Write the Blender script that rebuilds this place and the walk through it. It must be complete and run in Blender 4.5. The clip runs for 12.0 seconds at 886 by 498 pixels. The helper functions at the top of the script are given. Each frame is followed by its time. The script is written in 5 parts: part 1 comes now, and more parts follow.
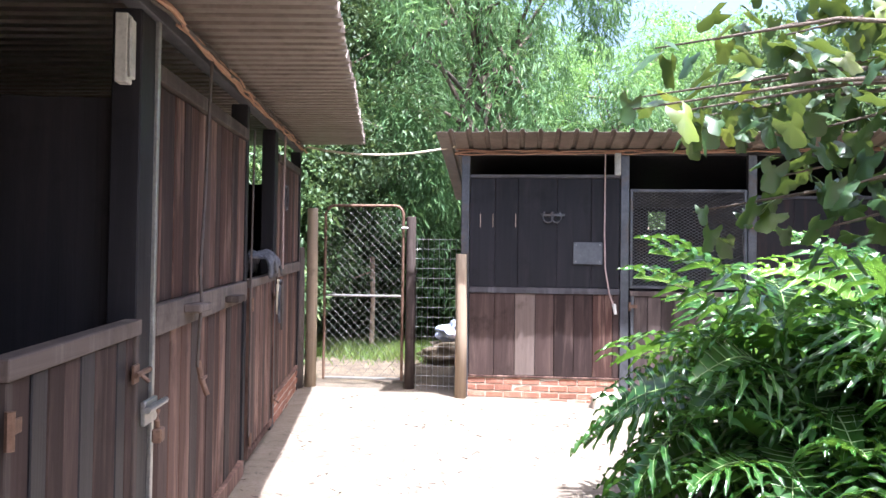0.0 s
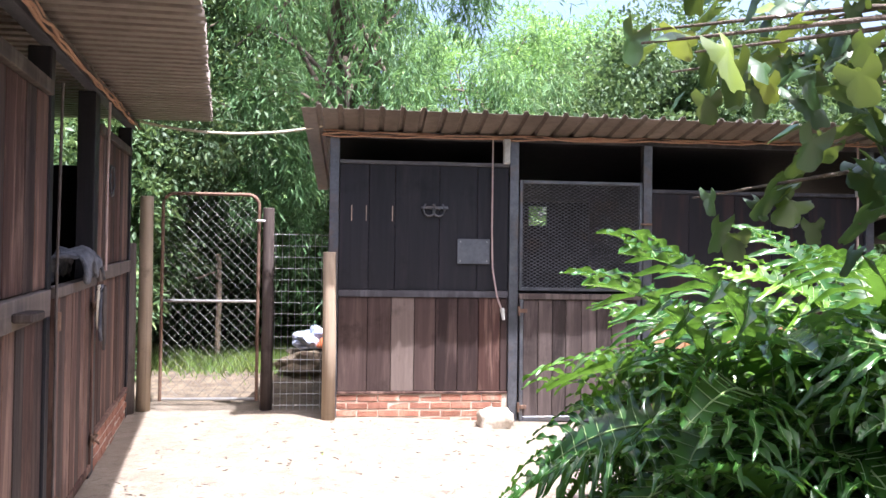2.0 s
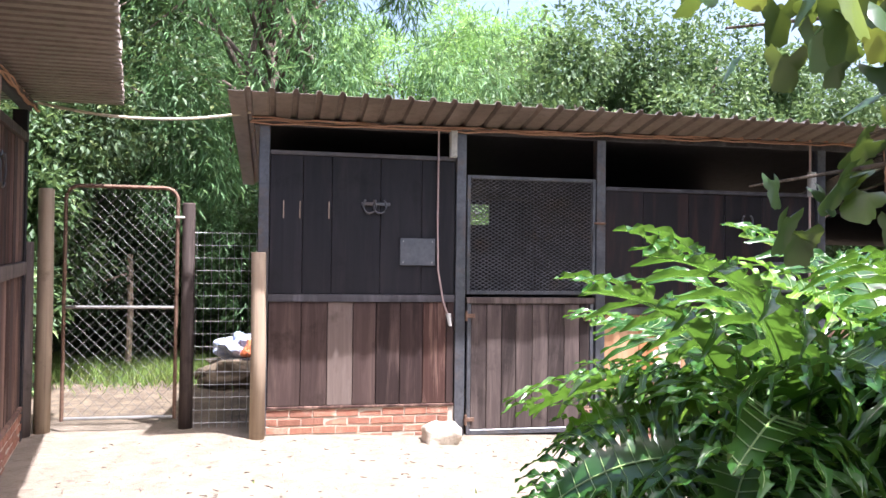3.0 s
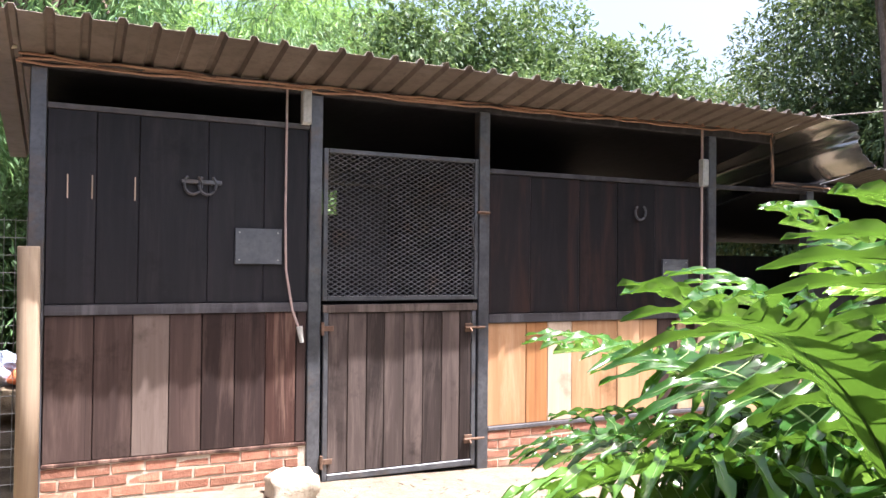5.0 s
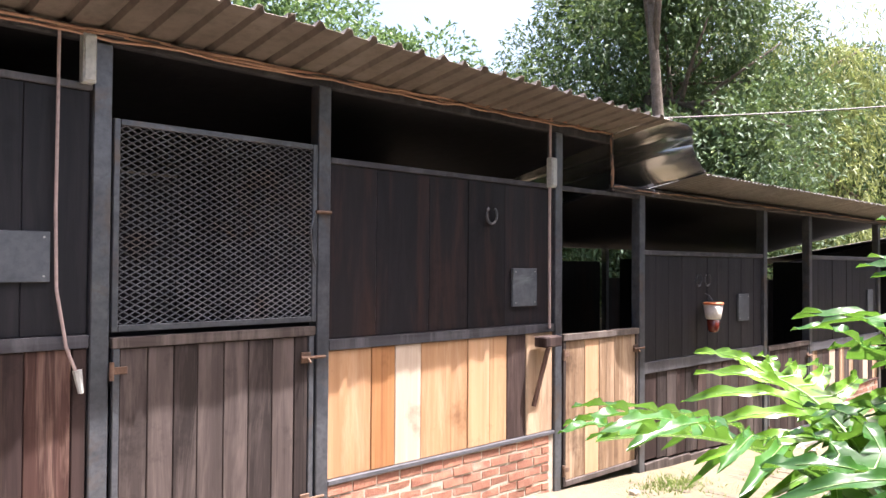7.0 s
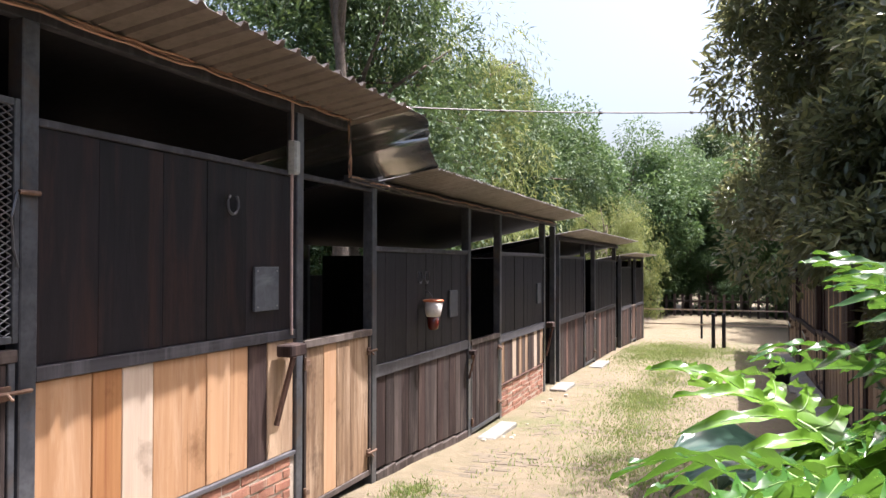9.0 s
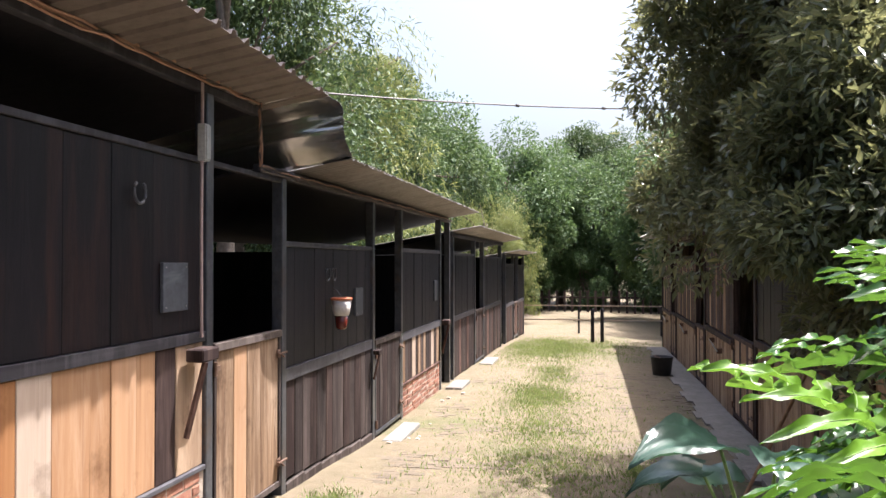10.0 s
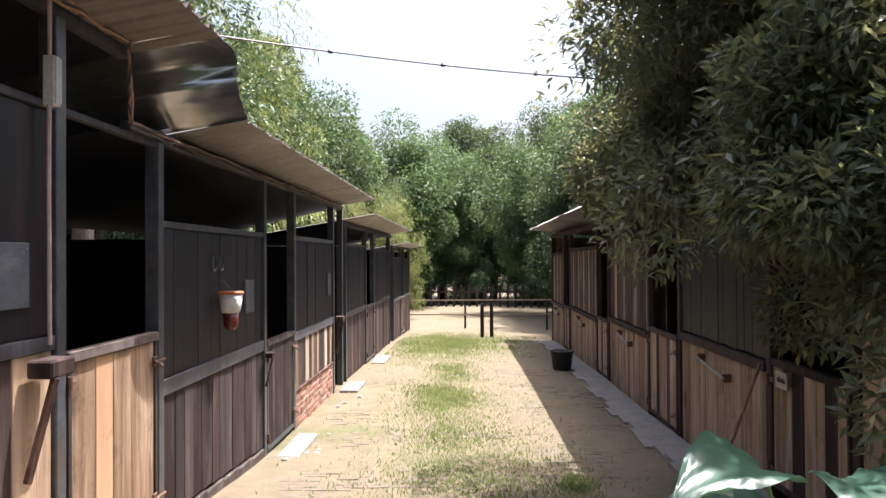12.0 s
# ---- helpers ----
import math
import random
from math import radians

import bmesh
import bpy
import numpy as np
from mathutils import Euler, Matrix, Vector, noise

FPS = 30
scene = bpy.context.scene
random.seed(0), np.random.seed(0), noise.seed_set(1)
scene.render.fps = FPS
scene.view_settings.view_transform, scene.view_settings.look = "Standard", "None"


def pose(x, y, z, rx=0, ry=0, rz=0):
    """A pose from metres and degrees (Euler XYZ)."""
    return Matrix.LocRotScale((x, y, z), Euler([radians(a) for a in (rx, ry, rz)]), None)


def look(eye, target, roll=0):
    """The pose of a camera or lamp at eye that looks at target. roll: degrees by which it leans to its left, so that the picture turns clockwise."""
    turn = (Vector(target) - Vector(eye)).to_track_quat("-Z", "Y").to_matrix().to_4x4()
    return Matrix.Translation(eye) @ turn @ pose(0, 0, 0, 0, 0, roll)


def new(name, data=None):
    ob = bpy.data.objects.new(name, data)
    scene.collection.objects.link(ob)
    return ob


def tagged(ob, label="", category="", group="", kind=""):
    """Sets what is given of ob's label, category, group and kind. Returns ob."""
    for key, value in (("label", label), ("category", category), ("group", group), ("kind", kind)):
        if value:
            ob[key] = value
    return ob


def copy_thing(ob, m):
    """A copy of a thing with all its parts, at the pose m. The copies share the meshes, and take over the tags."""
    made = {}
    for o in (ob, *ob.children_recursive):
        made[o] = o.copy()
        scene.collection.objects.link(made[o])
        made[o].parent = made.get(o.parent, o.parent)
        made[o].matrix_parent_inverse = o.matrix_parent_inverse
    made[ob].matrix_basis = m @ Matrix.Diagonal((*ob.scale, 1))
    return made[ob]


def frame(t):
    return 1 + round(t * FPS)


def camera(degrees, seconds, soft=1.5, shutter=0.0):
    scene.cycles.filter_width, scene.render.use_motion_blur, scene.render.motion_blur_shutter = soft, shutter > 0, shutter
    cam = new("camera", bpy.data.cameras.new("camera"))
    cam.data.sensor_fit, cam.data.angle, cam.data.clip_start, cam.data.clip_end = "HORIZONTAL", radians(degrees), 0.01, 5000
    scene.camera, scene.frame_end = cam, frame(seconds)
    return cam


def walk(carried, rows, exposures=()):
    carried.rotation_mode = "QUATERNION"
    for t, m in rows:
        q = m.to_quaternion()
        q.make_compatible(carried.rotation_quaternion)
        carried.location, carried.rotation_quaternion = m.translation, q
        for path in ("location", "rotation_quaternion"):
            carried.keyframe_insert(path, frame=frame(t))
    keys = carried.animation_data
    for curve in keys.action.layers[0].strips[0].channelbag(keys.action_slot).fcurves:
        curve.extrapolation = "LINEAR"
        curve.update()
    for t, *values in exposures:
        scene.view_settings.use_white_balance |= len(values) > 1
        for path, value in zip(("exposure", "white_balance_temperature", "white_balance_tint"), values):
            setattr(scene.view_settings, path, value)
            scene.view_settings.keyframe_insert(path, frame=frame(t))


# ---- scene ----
cam = camera(58.9, 12.0)
METRES, EYE, TILT, LEAN, TURN = 8.0, 1.5, 0.0, 0.0, 5.4
ROWS = [
    (0.0, 0.0, 0.0, 0.0, -0.02, 1.23, -0.77),
    (0.5, -0.0055, 0.032, 0.0014, -2.77, 1.21, -0.76),
    (1.0, -0.0141, 0.0722, 0.0019, -5.6, 1.17, -0.75),
    (1.5, -0.0217, 0.1085, 0.0037, -8.31, 1.15, -0.75),
    (2.0, -0.0254, 0.1573, 0.0037, -11.25, 1.13, -0.73),
    (2.5, -0.0278, 0.1945, 0.0049, -13.84, 1.18, -0.71),
    (3.0, -0.0352, 0.2438, 0.0053, -17.13, 1.2, -0.71),
    (5.0, -0.0119, 0.452, 0.0065, -31.01, 1.12, -0.57),
    (5.5, -0.0011, 0.4981, 0.0104, -34.6, 1.13, -0.53),
    (6.0, 0.0044, 0.5499, 0.0124, -38.74, 1.15, -0.54),
    (6.5, 0.0075, 0.5884, 0.0141, -43.45, 1.21, -0.49),
    (7.0, 0.0165, 0.6318, 0.0177, -49.34, 1.18, -0.42),
    (9.0, 0.0524, 0.7676, 0.0186, -75.07, 1.04, -0.1),
    (9.5, 0.063, 0.7981, 0.0186, -79.6, 1.01, -0.06),
    (10.0, 0.0831, 0.8256, 0.0159, -84.37, 0.91, 0.03),
    (10.5, 0.1114, 0.8451, 0.0149, -87.71, 0.78, 0.12),
    (11.0, 0.1471, 0.8647, 0.0111, -90.63, 0.7, 0.21),
    (11.5, 0.1778, 0.8772, 0.0088, -92.41, 0.66, 0.26),
    (12.0, 0.2223, 0.8802, 0.0046, -93.57, 0.61, 0.31),
]
walk(cam, [(t, pose(0, 0, EYE, TILT, LEAN, TURN) @ pose(METRES * x, METRES * y, METRES * z, 90 + pitch, roll, yaw)) for t, x, y, z, yaw, pitch, roll in ROWS],
     exposures=[(0.0, 2.3, 5500, 17), (1.5, 2.1, 5650, 18), (3.0, 2.08, 5750, 19), (5.0, 2.1, 6050, 17), (7.0, 2.12, 6050, 17), (9.0, 1.58, 6000, 16), (12.0, 1.65, 6000, 16)])

# ---- light ----
SUN_DIR = Vector((0.25, -0.274, 1.0)).normalized()
world = bpy.data.worlds.new("sky")
scene.world = world
world.use_nodes = True
wn = world.node_tree
sky = wn.nodes.new("ShaderNodeTexSky")
sky.sky_type = "NISHITA"
sky.sun_disc = False
sky.sun_elevation = math.asin(SUN_DIR.z)
sky.sun_rotation = math.atan2(SUN_DIR.x, SUN_DIR.y)
sky.air_density, sky.dust_density, sky.ozone_density = 1.2, 8.0, 1.0
bg = wn.nodes["Background"]
bg.inputs["Strength"].default_value = 0.115
wn.links.new(sky.outputs[0], bg.inputs[0])
sun = new("sun", bpy.data.lights.new("sun", "SUN"))
sun.data.energy, sun.data.angle, sun.data.color = 5.0, radians(0.55), (1.0, 0.95, 0.87)
sun.matrix_world = look((0, 0, 30), Vector((0, 0, 30)) - SUN_DIR)

# ---- materials ----


def base_mat(name, rough=0.8, metal=0.0):
    m = bpy.data.materials.new(name)
    m.use_nodes = True
    b = m.node_tree.nodes["Principled BSDF"]
    b.inputs["Roughness"].default_value, b.inputs["Metallic"].default_value = rough, metal
    return m, m.node_tree, b


def mixc(nt, fac, a, b, blend="MIX"):
    n = nt.nodes.new("ShaderNodeMix")
    n.data_type, n.blend_type = "RGBA", blend
    for sock, v in ((n.inputs[0], fac), (n.inputs[6], a), (n.inputs[7], b)):
        if isinstance(v, (int, float)):
            sock.default_value = v
        elif isinstance(v, tuple):
            sock.default_value = (*v, 1)
        else:
            nt.links.new(v, sock)
    return n.outputs[2]


def noise_out(nt, vec, scale, detail=4, rough=0.6, dist=0.0):
    n = nt.nodes.new("ShaderNodeTexNoise")
    n.inputs["Scale"].default_value, n.inputs["Detail"].default_value = scale, detail
    n.inputs["Roughness"].default_value, n.inputs["Distortion"].default_value = rough, dist
    if vec is not None:
        nt.links.new(vec, n.inputs["Vector"])
    return n.outputs["Fac"]


def ramp(nt, fac, lo, hi):
    n = nt.nodes.new("ShaderNodeMapRange")
    n.inputs[1].default_value, n.inputs[2].default_value = lo, hi
    nt.links.new(fac, n.inputs[0])
    return n.outputs[0]


def coords(nt, scale=(1, 1, 1), random_shift=False, world_pos=False):
    if world_pos:
        out = nt.nodes.new("ShaderNodeNewGeometry").outputs["Position"]
    else:
        out = nt.nodes.new("ShaderNodeTexCoord").outputs["Object"]
    if random_shift:
        info = nt.nodes.new("ShaderNodeObjectInfo")
        mul = nt.nodes.new("ShaderNodeMath")
        mul.operation = "MULTIPLY"
        mul.inputs[1].default_value = 53.0
        nt.links.new(info.outputs["Random"], mul.inputs[0])
        add = nt.nodes.new("ShaderNodeVectorMath")
        nt.links.new(out, add.inputs[0])
        nt.links.new(mul.outputs[0], add.inputs[1])
        out = add.outputs[0]
    mp = nt.nodes.new("ShaderNodeMapping")
    mp.inputs["Scale"].default_value = scale
    nt.links.new(out, mp.inputs["Vector"])
    return mp.outputs[0]


def bump(nt, b, height, strength=0.5, distance=0.004):
    n = nt.nodes.new("ShaderNodeBump")
    n.inputs["Strength"].default_value, n.inputs["Distance"].default_value = strength, distance
    nt.links.new(height, n.inputs["Height"])
    nt.links.new(n.outputs[0], b.inputs["Normal"])


def wood(name, dark, light, worn, worn_amount=0.5, rough=0.75, grain=(17, 17, 0.6), vary=2.6):
    """Weathered sawn boards: long grain, a tone of its own for each board, bleached wear."""
    m, nt, b = base_mat(name, rough)
    b.inputs["Specular IOR Level"].default_value = 0.16
    v = coords(nt, grain, True)
    g = noise_out(nt, v, 1.0, 6, 0.65, 0.6)
    col = mixc(nt, ramp(nt, g, 0.22, 0.78), dark, light)
    info = nt.nodes.new("ShaderNodeObjectInfo")
    col = mixc(nt, ramp(nt, info.outputs["Random"], 0.45, vary), col, worn)
    col = mixc(nt, ramp(nt, info.outputs["Random"], 0.5, -0.9), col, tuple(c * 0.5 for c in dark))
    crack = noise_out(nt, coords(nt, tuple(6.0 * c if c > 5 else c * 0.8 for c in grain), True), 1.0, 3, 0.5, 0.2)
    col = mixc(nt, ramp(nt, crack, 0.66, 0.78), col, tuple(c * 0.5 for c in dark))
    big = noise_out(nt, coords(nt, (7, 7, 0.7), True), 1.0, 5, 0.7, 0.4)
    k = nt.nodes.new("ShaderNodeMath")
    k.operation = "MULTIPLY"
    k.inputs[1].default_value = worn_amount
    nt.links.new(ramp(nt, big, 0.48, 0.72), k.inputs[0])
    col = mixc(nt, k.outputs[0], col, worn)
    dirt = noise_out(nt, coords(nt, (2.2, 2.2, 2.2), True), 1.0, 6, 0.7)
    col = mixc(nt, ramp(nt, dirt, 0.56, 0.8), col, tuple(c * 0.45 for c in dark))
    nt.links.new(col, b.inputs["Base Color"])
    bump(nt, b, g, 0.7, 0.004)
    return m


def spotted(name, a, c, scale=8.0, rough=0.7, metal=0.0, strength=0.4, dist=0.004, random_tone=0.0, third=None, world_pos=False):
    m, nt, b = base_mat(name, rough, metal)
    v = coords(nt, (1, 1, 1), not world_pos, world_pos)
    n1 = noise_out(nt, v, scale, 6, 0.65)
    n2 = noise_out(nt, v, scale * 6, 4, 0.7)
    col = mixc(nt, ramp(nt, n1, 0.36, 0.66), a, c)
    col = mixc(nt, ramp(nt, n2, 0.45, 0.95), col, tuple(x * 0.55 for x in a))
    if third:
        col = mixc(nt, ramp(nt, noise_out(nt, v, scale * 0.37, 5, 0.7, 0.5), 0.55, 0.7), col, third)
    if random_tone:
        info = nt.nodes.new("ShaderNodeObjectInfo")
        col = mixc(nt, ramp(nt, info.outputs["Random"], 0, 1 / random_tone), col, tuple(x * 0.4 for x in a))
    nt.links.new(col, b.inputs["Base Color"])
    bump(nt, b, n2, strength, dist)
    return m


def leaf_mat(name, a, c, young, trans=0.35, rough=0.4, whole=False):
    """Leaves: each its own tone, light shining through thin blades."""
    m, nt, b = base_mat(name, rough)
    geo = nt.nodes.new("ShaderNodeNewGeometry")
    tone = nt.nodes.new("ShaderNodeObjectInfo").outputs["Random"] if whole else geo.outputs["Random Per Island"]
    col = mixc(nt, tone, a, c)
    col = mixc(nt, ramp(nt, tone, 0.86, 1.0), col, young)
    nz = noise_out(nt, coords(nt), 3.0, 3)
    col = mixc(nt, ramp(nt, nz, 0.4, 0.75), col, tuple(x * 0.6 for x in a))
    nt.links.new(col, b.inputs["Base Color"])
    tr = nt.nodes.new("ShaderNodeBsdfTranslucent")
    nt.links.new(mixc(nt, 0.55, col, young), tr.inputs["Color"])
    mx = nt.nodes.new("ShaderNodeMixShader")
    mx.inputs[0].default_value = trans
    nt.links.new(b.outputs[0], mx.inputs[1])
    nt.links.new(tr.outputs[0], mx.inputs[2])
    nt.links.new(mx.outputs[0], nt.nodes["Material Output"].inputs["Surface"])
    return m


W_BROWN = wood("dark brown boards", (0.018, 0.0115, 0.0105), (0.05, 0.031, 0.028), (0.16, 0.11, 0.093), 0.45)
W_RED = wood("reddish boards", (0.026, 0.0135, 0.011), (0.09, 0.046, 0.037), (0.31, 0.2, 0.155), 0.8)
# W_BLACK also colours the added sheets that stand for shade under the roofs
W_BLACK = wood("black creosoted boards, also shade under roofs", (0.0125, 0.0125, 0.0155), (0.023, 0.022, 0.026), (0.048, 0.04, 0.042), 0.35, 0.5, (12, 12, 0.5), 9.0)
W_CHAR = wood("black boards rubbed red brown", (0.0115, 0.011, 0.013), (0.021, 0.019, 0.0215), (0.075, 0.036, 0.026), 0.4, 0.42, (9, 9, 1.2), 12.0)
W_GREY = wood("grey brown door boards", (0.017, 0.0128, 0.012), (0.047, 0.035, 0.032), (0.18, 0.14, 0.125), 0.55)
W_TAN = wood("bleached brown board", (0.07, 0.05, 0.042), (0.14, 0.105, 0.09), (0.2, 0.16, 0.14), 0.6)
W_PINE = wood("new pine boards", (0.3, 0.155, 0.075), (0.5, 0.3, 0.165), (0.55, 0.38, 0.25), 0.6, 0.75, (9, 9, 0.5))
W_PALE = wood("pale pine boards", (0.4, 0.3, 0.22), (0.52, 0.42, 0.33), (0.6, 0.5, 0.41), 0.5)
W_STREAK = wood("streaked bark-edged boards", (0.07, 0.034, 0.02), (0.45, 0.3, 0.185), (0.58, 0.43, 0.3), 0.75, 0.8, (9, 9, 0.5))
W_ORANGE = wood("orange grained board", (0.25, 0.1, 0.04), (0.5, 0.26, 0.11), (0.45, 0.25, 0.13), 0.4, 0.7, (22, 22, 0.6))
W_RAIL = wood("worn rail timber", (0.03, 0.022, 0.02), (0.09, 0.07, 0.062), (0.2, 0.165, 0.15), 0.5)
W_RAILX = wood("worn lengthwise rail timber", (0.035, 0.026, 0.023), (0.1, 0.078, 0.07), (0.24, 0.2, 0.175), 0.5, 0.7, (0.7, 20, 20))
W_RAILDK = wood("dark lengthwise rail timber", (0.036, 0.034, 0.039), (0.085, 0.082, 0.09), (0.17, 0.165, 0.175), 0.45, 0.55, (0.7, 20, 20))
W_POST = wood("gum pole", (0.2, 0.145, 0.1), (0.36, 0.28, 0.2), (0.48, 0.39, 0.29), 0.6)
STEEL = spotted("dark painted steel", (0.065, 0.068, 0.078), (0.12, 0.125, 0.14), 5, 0.36, 0.4, 0.2, 0.001, third=(0.11, 0.085, 0.07))
STEEL_LT = spotted("galvanised steel", (0.32, 0.32, 0.31), (0.42, 0.42, 0.41), 9, 0.4, 0.8, 0.2, 0.001)
WIRE = spotted("weathered dull wire", (0.13, 0.125, 0.12), (0.21, 0.2, 0.19), 9, 0.55, 0.6, 0.2, 0.001)
RUST = spotted("rusty steel", (0.13, 0.075, 0.05), (0.22, 0.14, 0.1), 14, 0.65, 0.5, 0.4, 0.001)
SHEET = spotted("weathered brown roof sheet", (0.2, 0.165, 0.14), (0.27, 0.225, 0.195), 2.2, 0.5, 0.35, 0.2, 0.001, third=(0.31, 0.27, 0.24))
SHEET_GREY = spotted("grey zinc roof sheet", (0.19, 0.175, 0.16), (0.27, 0.25, 0.235), 2.0, 0.38, 0.55, 0.15, 0.001, third=(0.34, 0.32, 0.3))
ZINC = spotted("bent zinc sheet", (0.3, 0.29, 0.28), (0.42, 0.41, 0.4), 3, 0.24, 0.8, 0.15, 0.001)
BRICK = spotted("red clay brick", (0.3, 0.12, 0.075), (0.44, 0.22, 0.14), 9, 0.9, 0, 0.9, 0.008, 0.6, (0.5, 0.36, 0.27))
MORTAR = spotted("sandy mortar", (0.4, 0.33, 0.26), (0.5, 0.43, 0.35), 12, 0.95, 0, 0.8, 0.006)
STONE = spotted("pale stone", (0.42, 0.36, 0.28), (0.55, 0.48, 0.39), 5, 0.9, 0, 0.8, 0.01)
CONCRETE = spotted("worn concrete", (0.19, 0.175, 0.15), (0.27, 0.25, 0.22), 4, 0.9, 0, 0.7, 0.005)
PAVER = spotted("dusty clay paver", (0.125, 0.1, 0.066), (0.18, 0.142, 0.098), 7, 0.95, 0, 0.7, 0.006, 0.4)
CABLE = spotted("sun-bleached orange cable", (0.36, 0.19, 0.12), (0.45, 0.27, 0.18), 6, 0.6)
CABLE_DK = spotted("dark cable", (0.05, 0.04, 0.035), (0.1, 0.075, 0.065), 6, 0.6)
ROPE = spotted("pale rope", (0.5, 0.45, 0.34), (0.62, 0.56, 0.44), 30, 0.9)
CONDUIT = spotted("grey pink conduit", (0.36, 0.26, 0.24), (0.45, 0.34, 0.31), 5, 0.55)
GREYBOX = spotted("grey plastic", (0.4, 0.4, 0.38), (0.5, 0.5, 0.47), 6, 0.5)
PLATE = spotted("scratched slate board", (0.055, 0.062, 0.075), (0.09, 0.097, 0.11), 4, 0.5, 0, 0.2, 0.001, third=(0.2, 0.21, 0.22))
PLASTIC_BLK = spotted("black rubber", (0.012, 0.012, 0.013), (0.03, 0.03, 0.03), 8, 0.5)
CLOTH = spotted("dark blue grey saddle cloth", (0.05, 0.055, 0.07), (0.15, 0.15, 0.17), 12, 0.95, 0, 0.8, 0.006)
CLOTH_LT = spotted("pale blue tarpaulin", (0.22, 0.27, 0.4), (0.5, 0.53, 0.6), 7, 0.6)
ORANGE = spotted("orange plastic", (0.5, 0.13, 0.05), (0.58, 0.19, 0.08), 5, 0.4)
MILKY = spotted("milky plastic", (0.55, 0.5, 0.46), (0.65, 0.6, 0.55), 5, 0.4)
MOLASSES = spotted("dark red syrup", (0.08, 0.014, 0.01), (0.12, 0.02, 0.013), 5, 0.25)
EARTH = spotted("brown straw bedding", (0.1, 0.075, 0.05), (0.17, 0.13, 0.085), 6, 1.0, 0, 0.8, 0.02)
BARK = spotted("grey brown bark", (0.08, 0.06, 0.045), (0.16, 0.125, 0.095), 7, 0.95, 0, 1.0, 0.02)
L_PHILO = leaf_mat("glossy philodendron leaf", (0.022, 0.075, 0.014), (0.05, 0.14, 0.024), (0.17, 0.32, 0.03), 0.3, 0.27, True)
L_HEART = leaf_mat("yellow green heart leaf", (0.12, 0.22, 0.02), (0.17, 0.29, 0.03), (0.3, 0.42, 0.04), 0.45, 0.4)
L_BLUE = leaf_mat("bluish waxy leaf", (0.035, 0.08, 0.055), (0.065, 0.125, 0.085), (0.1, 0.2, 0.08), 0.2, 0.3, True)
L_FIG = leaf_mat("fig leaf", (0.022, 0.055, 0.018), (0.045, 0.09, 0.03), (0.2, 0.25, 0.03), 0.24, 0.38, True)
L_WILLOW = leaf_mat("feathery green leaf", (0.07, 0.165, 0.058), (0.14, 0.275, 0.095), (0.23, 0.36, 0.12), 0.36, 0.6)
L_DARK = leaf_mat("dark glossy leaf", (0.041, 0.081, 0.03), (0.074, 0.135, 0.047), (0.176, 0.23, 0.068), 0.22, 0.6)
L_MID = leaf_mat("mid green leaf", (0.045, 0.1, 0.032), (0.095, 0.17, 0.06), (0.2, 0.28, 0.09), 0.3, 0.6)
L_LIGHT = leaf_mat("light acacia leaf", (0.13, 0.273, 0.072), (0.208, 0.39, 0.104), (0.338, 0.494, 0.13), 0.38, 0.5)
L_YELLOW = leaf_mat("yellowish pepper tree leaf", (0.172, 0.218, 0.063), (0.265, 0.31, 0.098), (0.345, 0.356, 0.115), 0.35, 0.5)
L_OVER = leaf_mat("grey green overhanging leaf", (0.085, 0.11, 0.062), (0.16, 0.19, 0.105), (0.38, 0.36, 0.14), 0.42, 0.28)
L_GRASS = leaf_mat("grass blade", (0.1, 0.2, 0.035), (0.19, 0.29, 0.06), (0.36, 0.34, 0.13), 0.4, 0.6)
VEIN = spotted("pale leaf vein", (0.2, 0.3, 0.09), (0.27, 0.36, 0.13), 6, 0.45)
STEM = spotted("green leaf stalk", (0.12, 0.2, 0.05), (0.2, 0.28, 0.08), 6, 0.5)


def ground_mat():
    m, nt, b = base_mat("dusty sandy ground", 0.97)
    v = coords(nt, (1, 1, 1), False, True)
    big = noise_out(nt, v, 0.55, 5, 0.65)
    mid = noise_out(nt, v, 4.0, 6, 0.7)
    fine = noise_out(nt, v, 38.0, 5, 0.75)
    sep = nt.nodes.new("ShaderNodeSeparateXYZ")
    nt.links.new(v, sep.inputs[0])
    col = mixc(nt, ramp(nt, mid, 0.35, 0.68), (0.155, 0.126, 0.092), (0.235, 0.198, 0.155))
    scuff = noise_out(nt, v, 11.0, 6, 0.75, 0.8)
    col = mixc(nt, ramp(nt, scuff, 0.54, 0.68), col, (0.085, 0.067, 0.047))
    lane = mixc(nt, ramp(nt, mid, 0.38, 0.62), (0.19, 0.148, 0.094), (0.14, 0.115, 0.066))
    lane = mixc(nt, ramp(nt, big, 0.55, 0.7), lane, (0.1, 0.105, 0.04))
    col = mixc(nt, ramp(nt, sep.outputs[0], 3.5, 6.5), col, lane)
    earth = mixc(nt, ramp(nt, mid, 0.4, 0.65), (0.06, 0.045, 0.03), (0.15, 0.115, 0.075))
    col = mixc(nt, ramp(nt, sep.outputs[1], 9.7, 10.4), col, earth)
    col = mixc(nt, ramp(nt, fine, 0.5, 0.74), col, (0.14, 0.11, 0.075))
    nt.links.new(col, b.inputs["Base Color"])
    bump(nt, b, fine, 0.9, 0.02)
    return m


GROUND = ground_mat()

# ---- builders ----
WARP = False  # the left-hand block grows slightly taller along its length


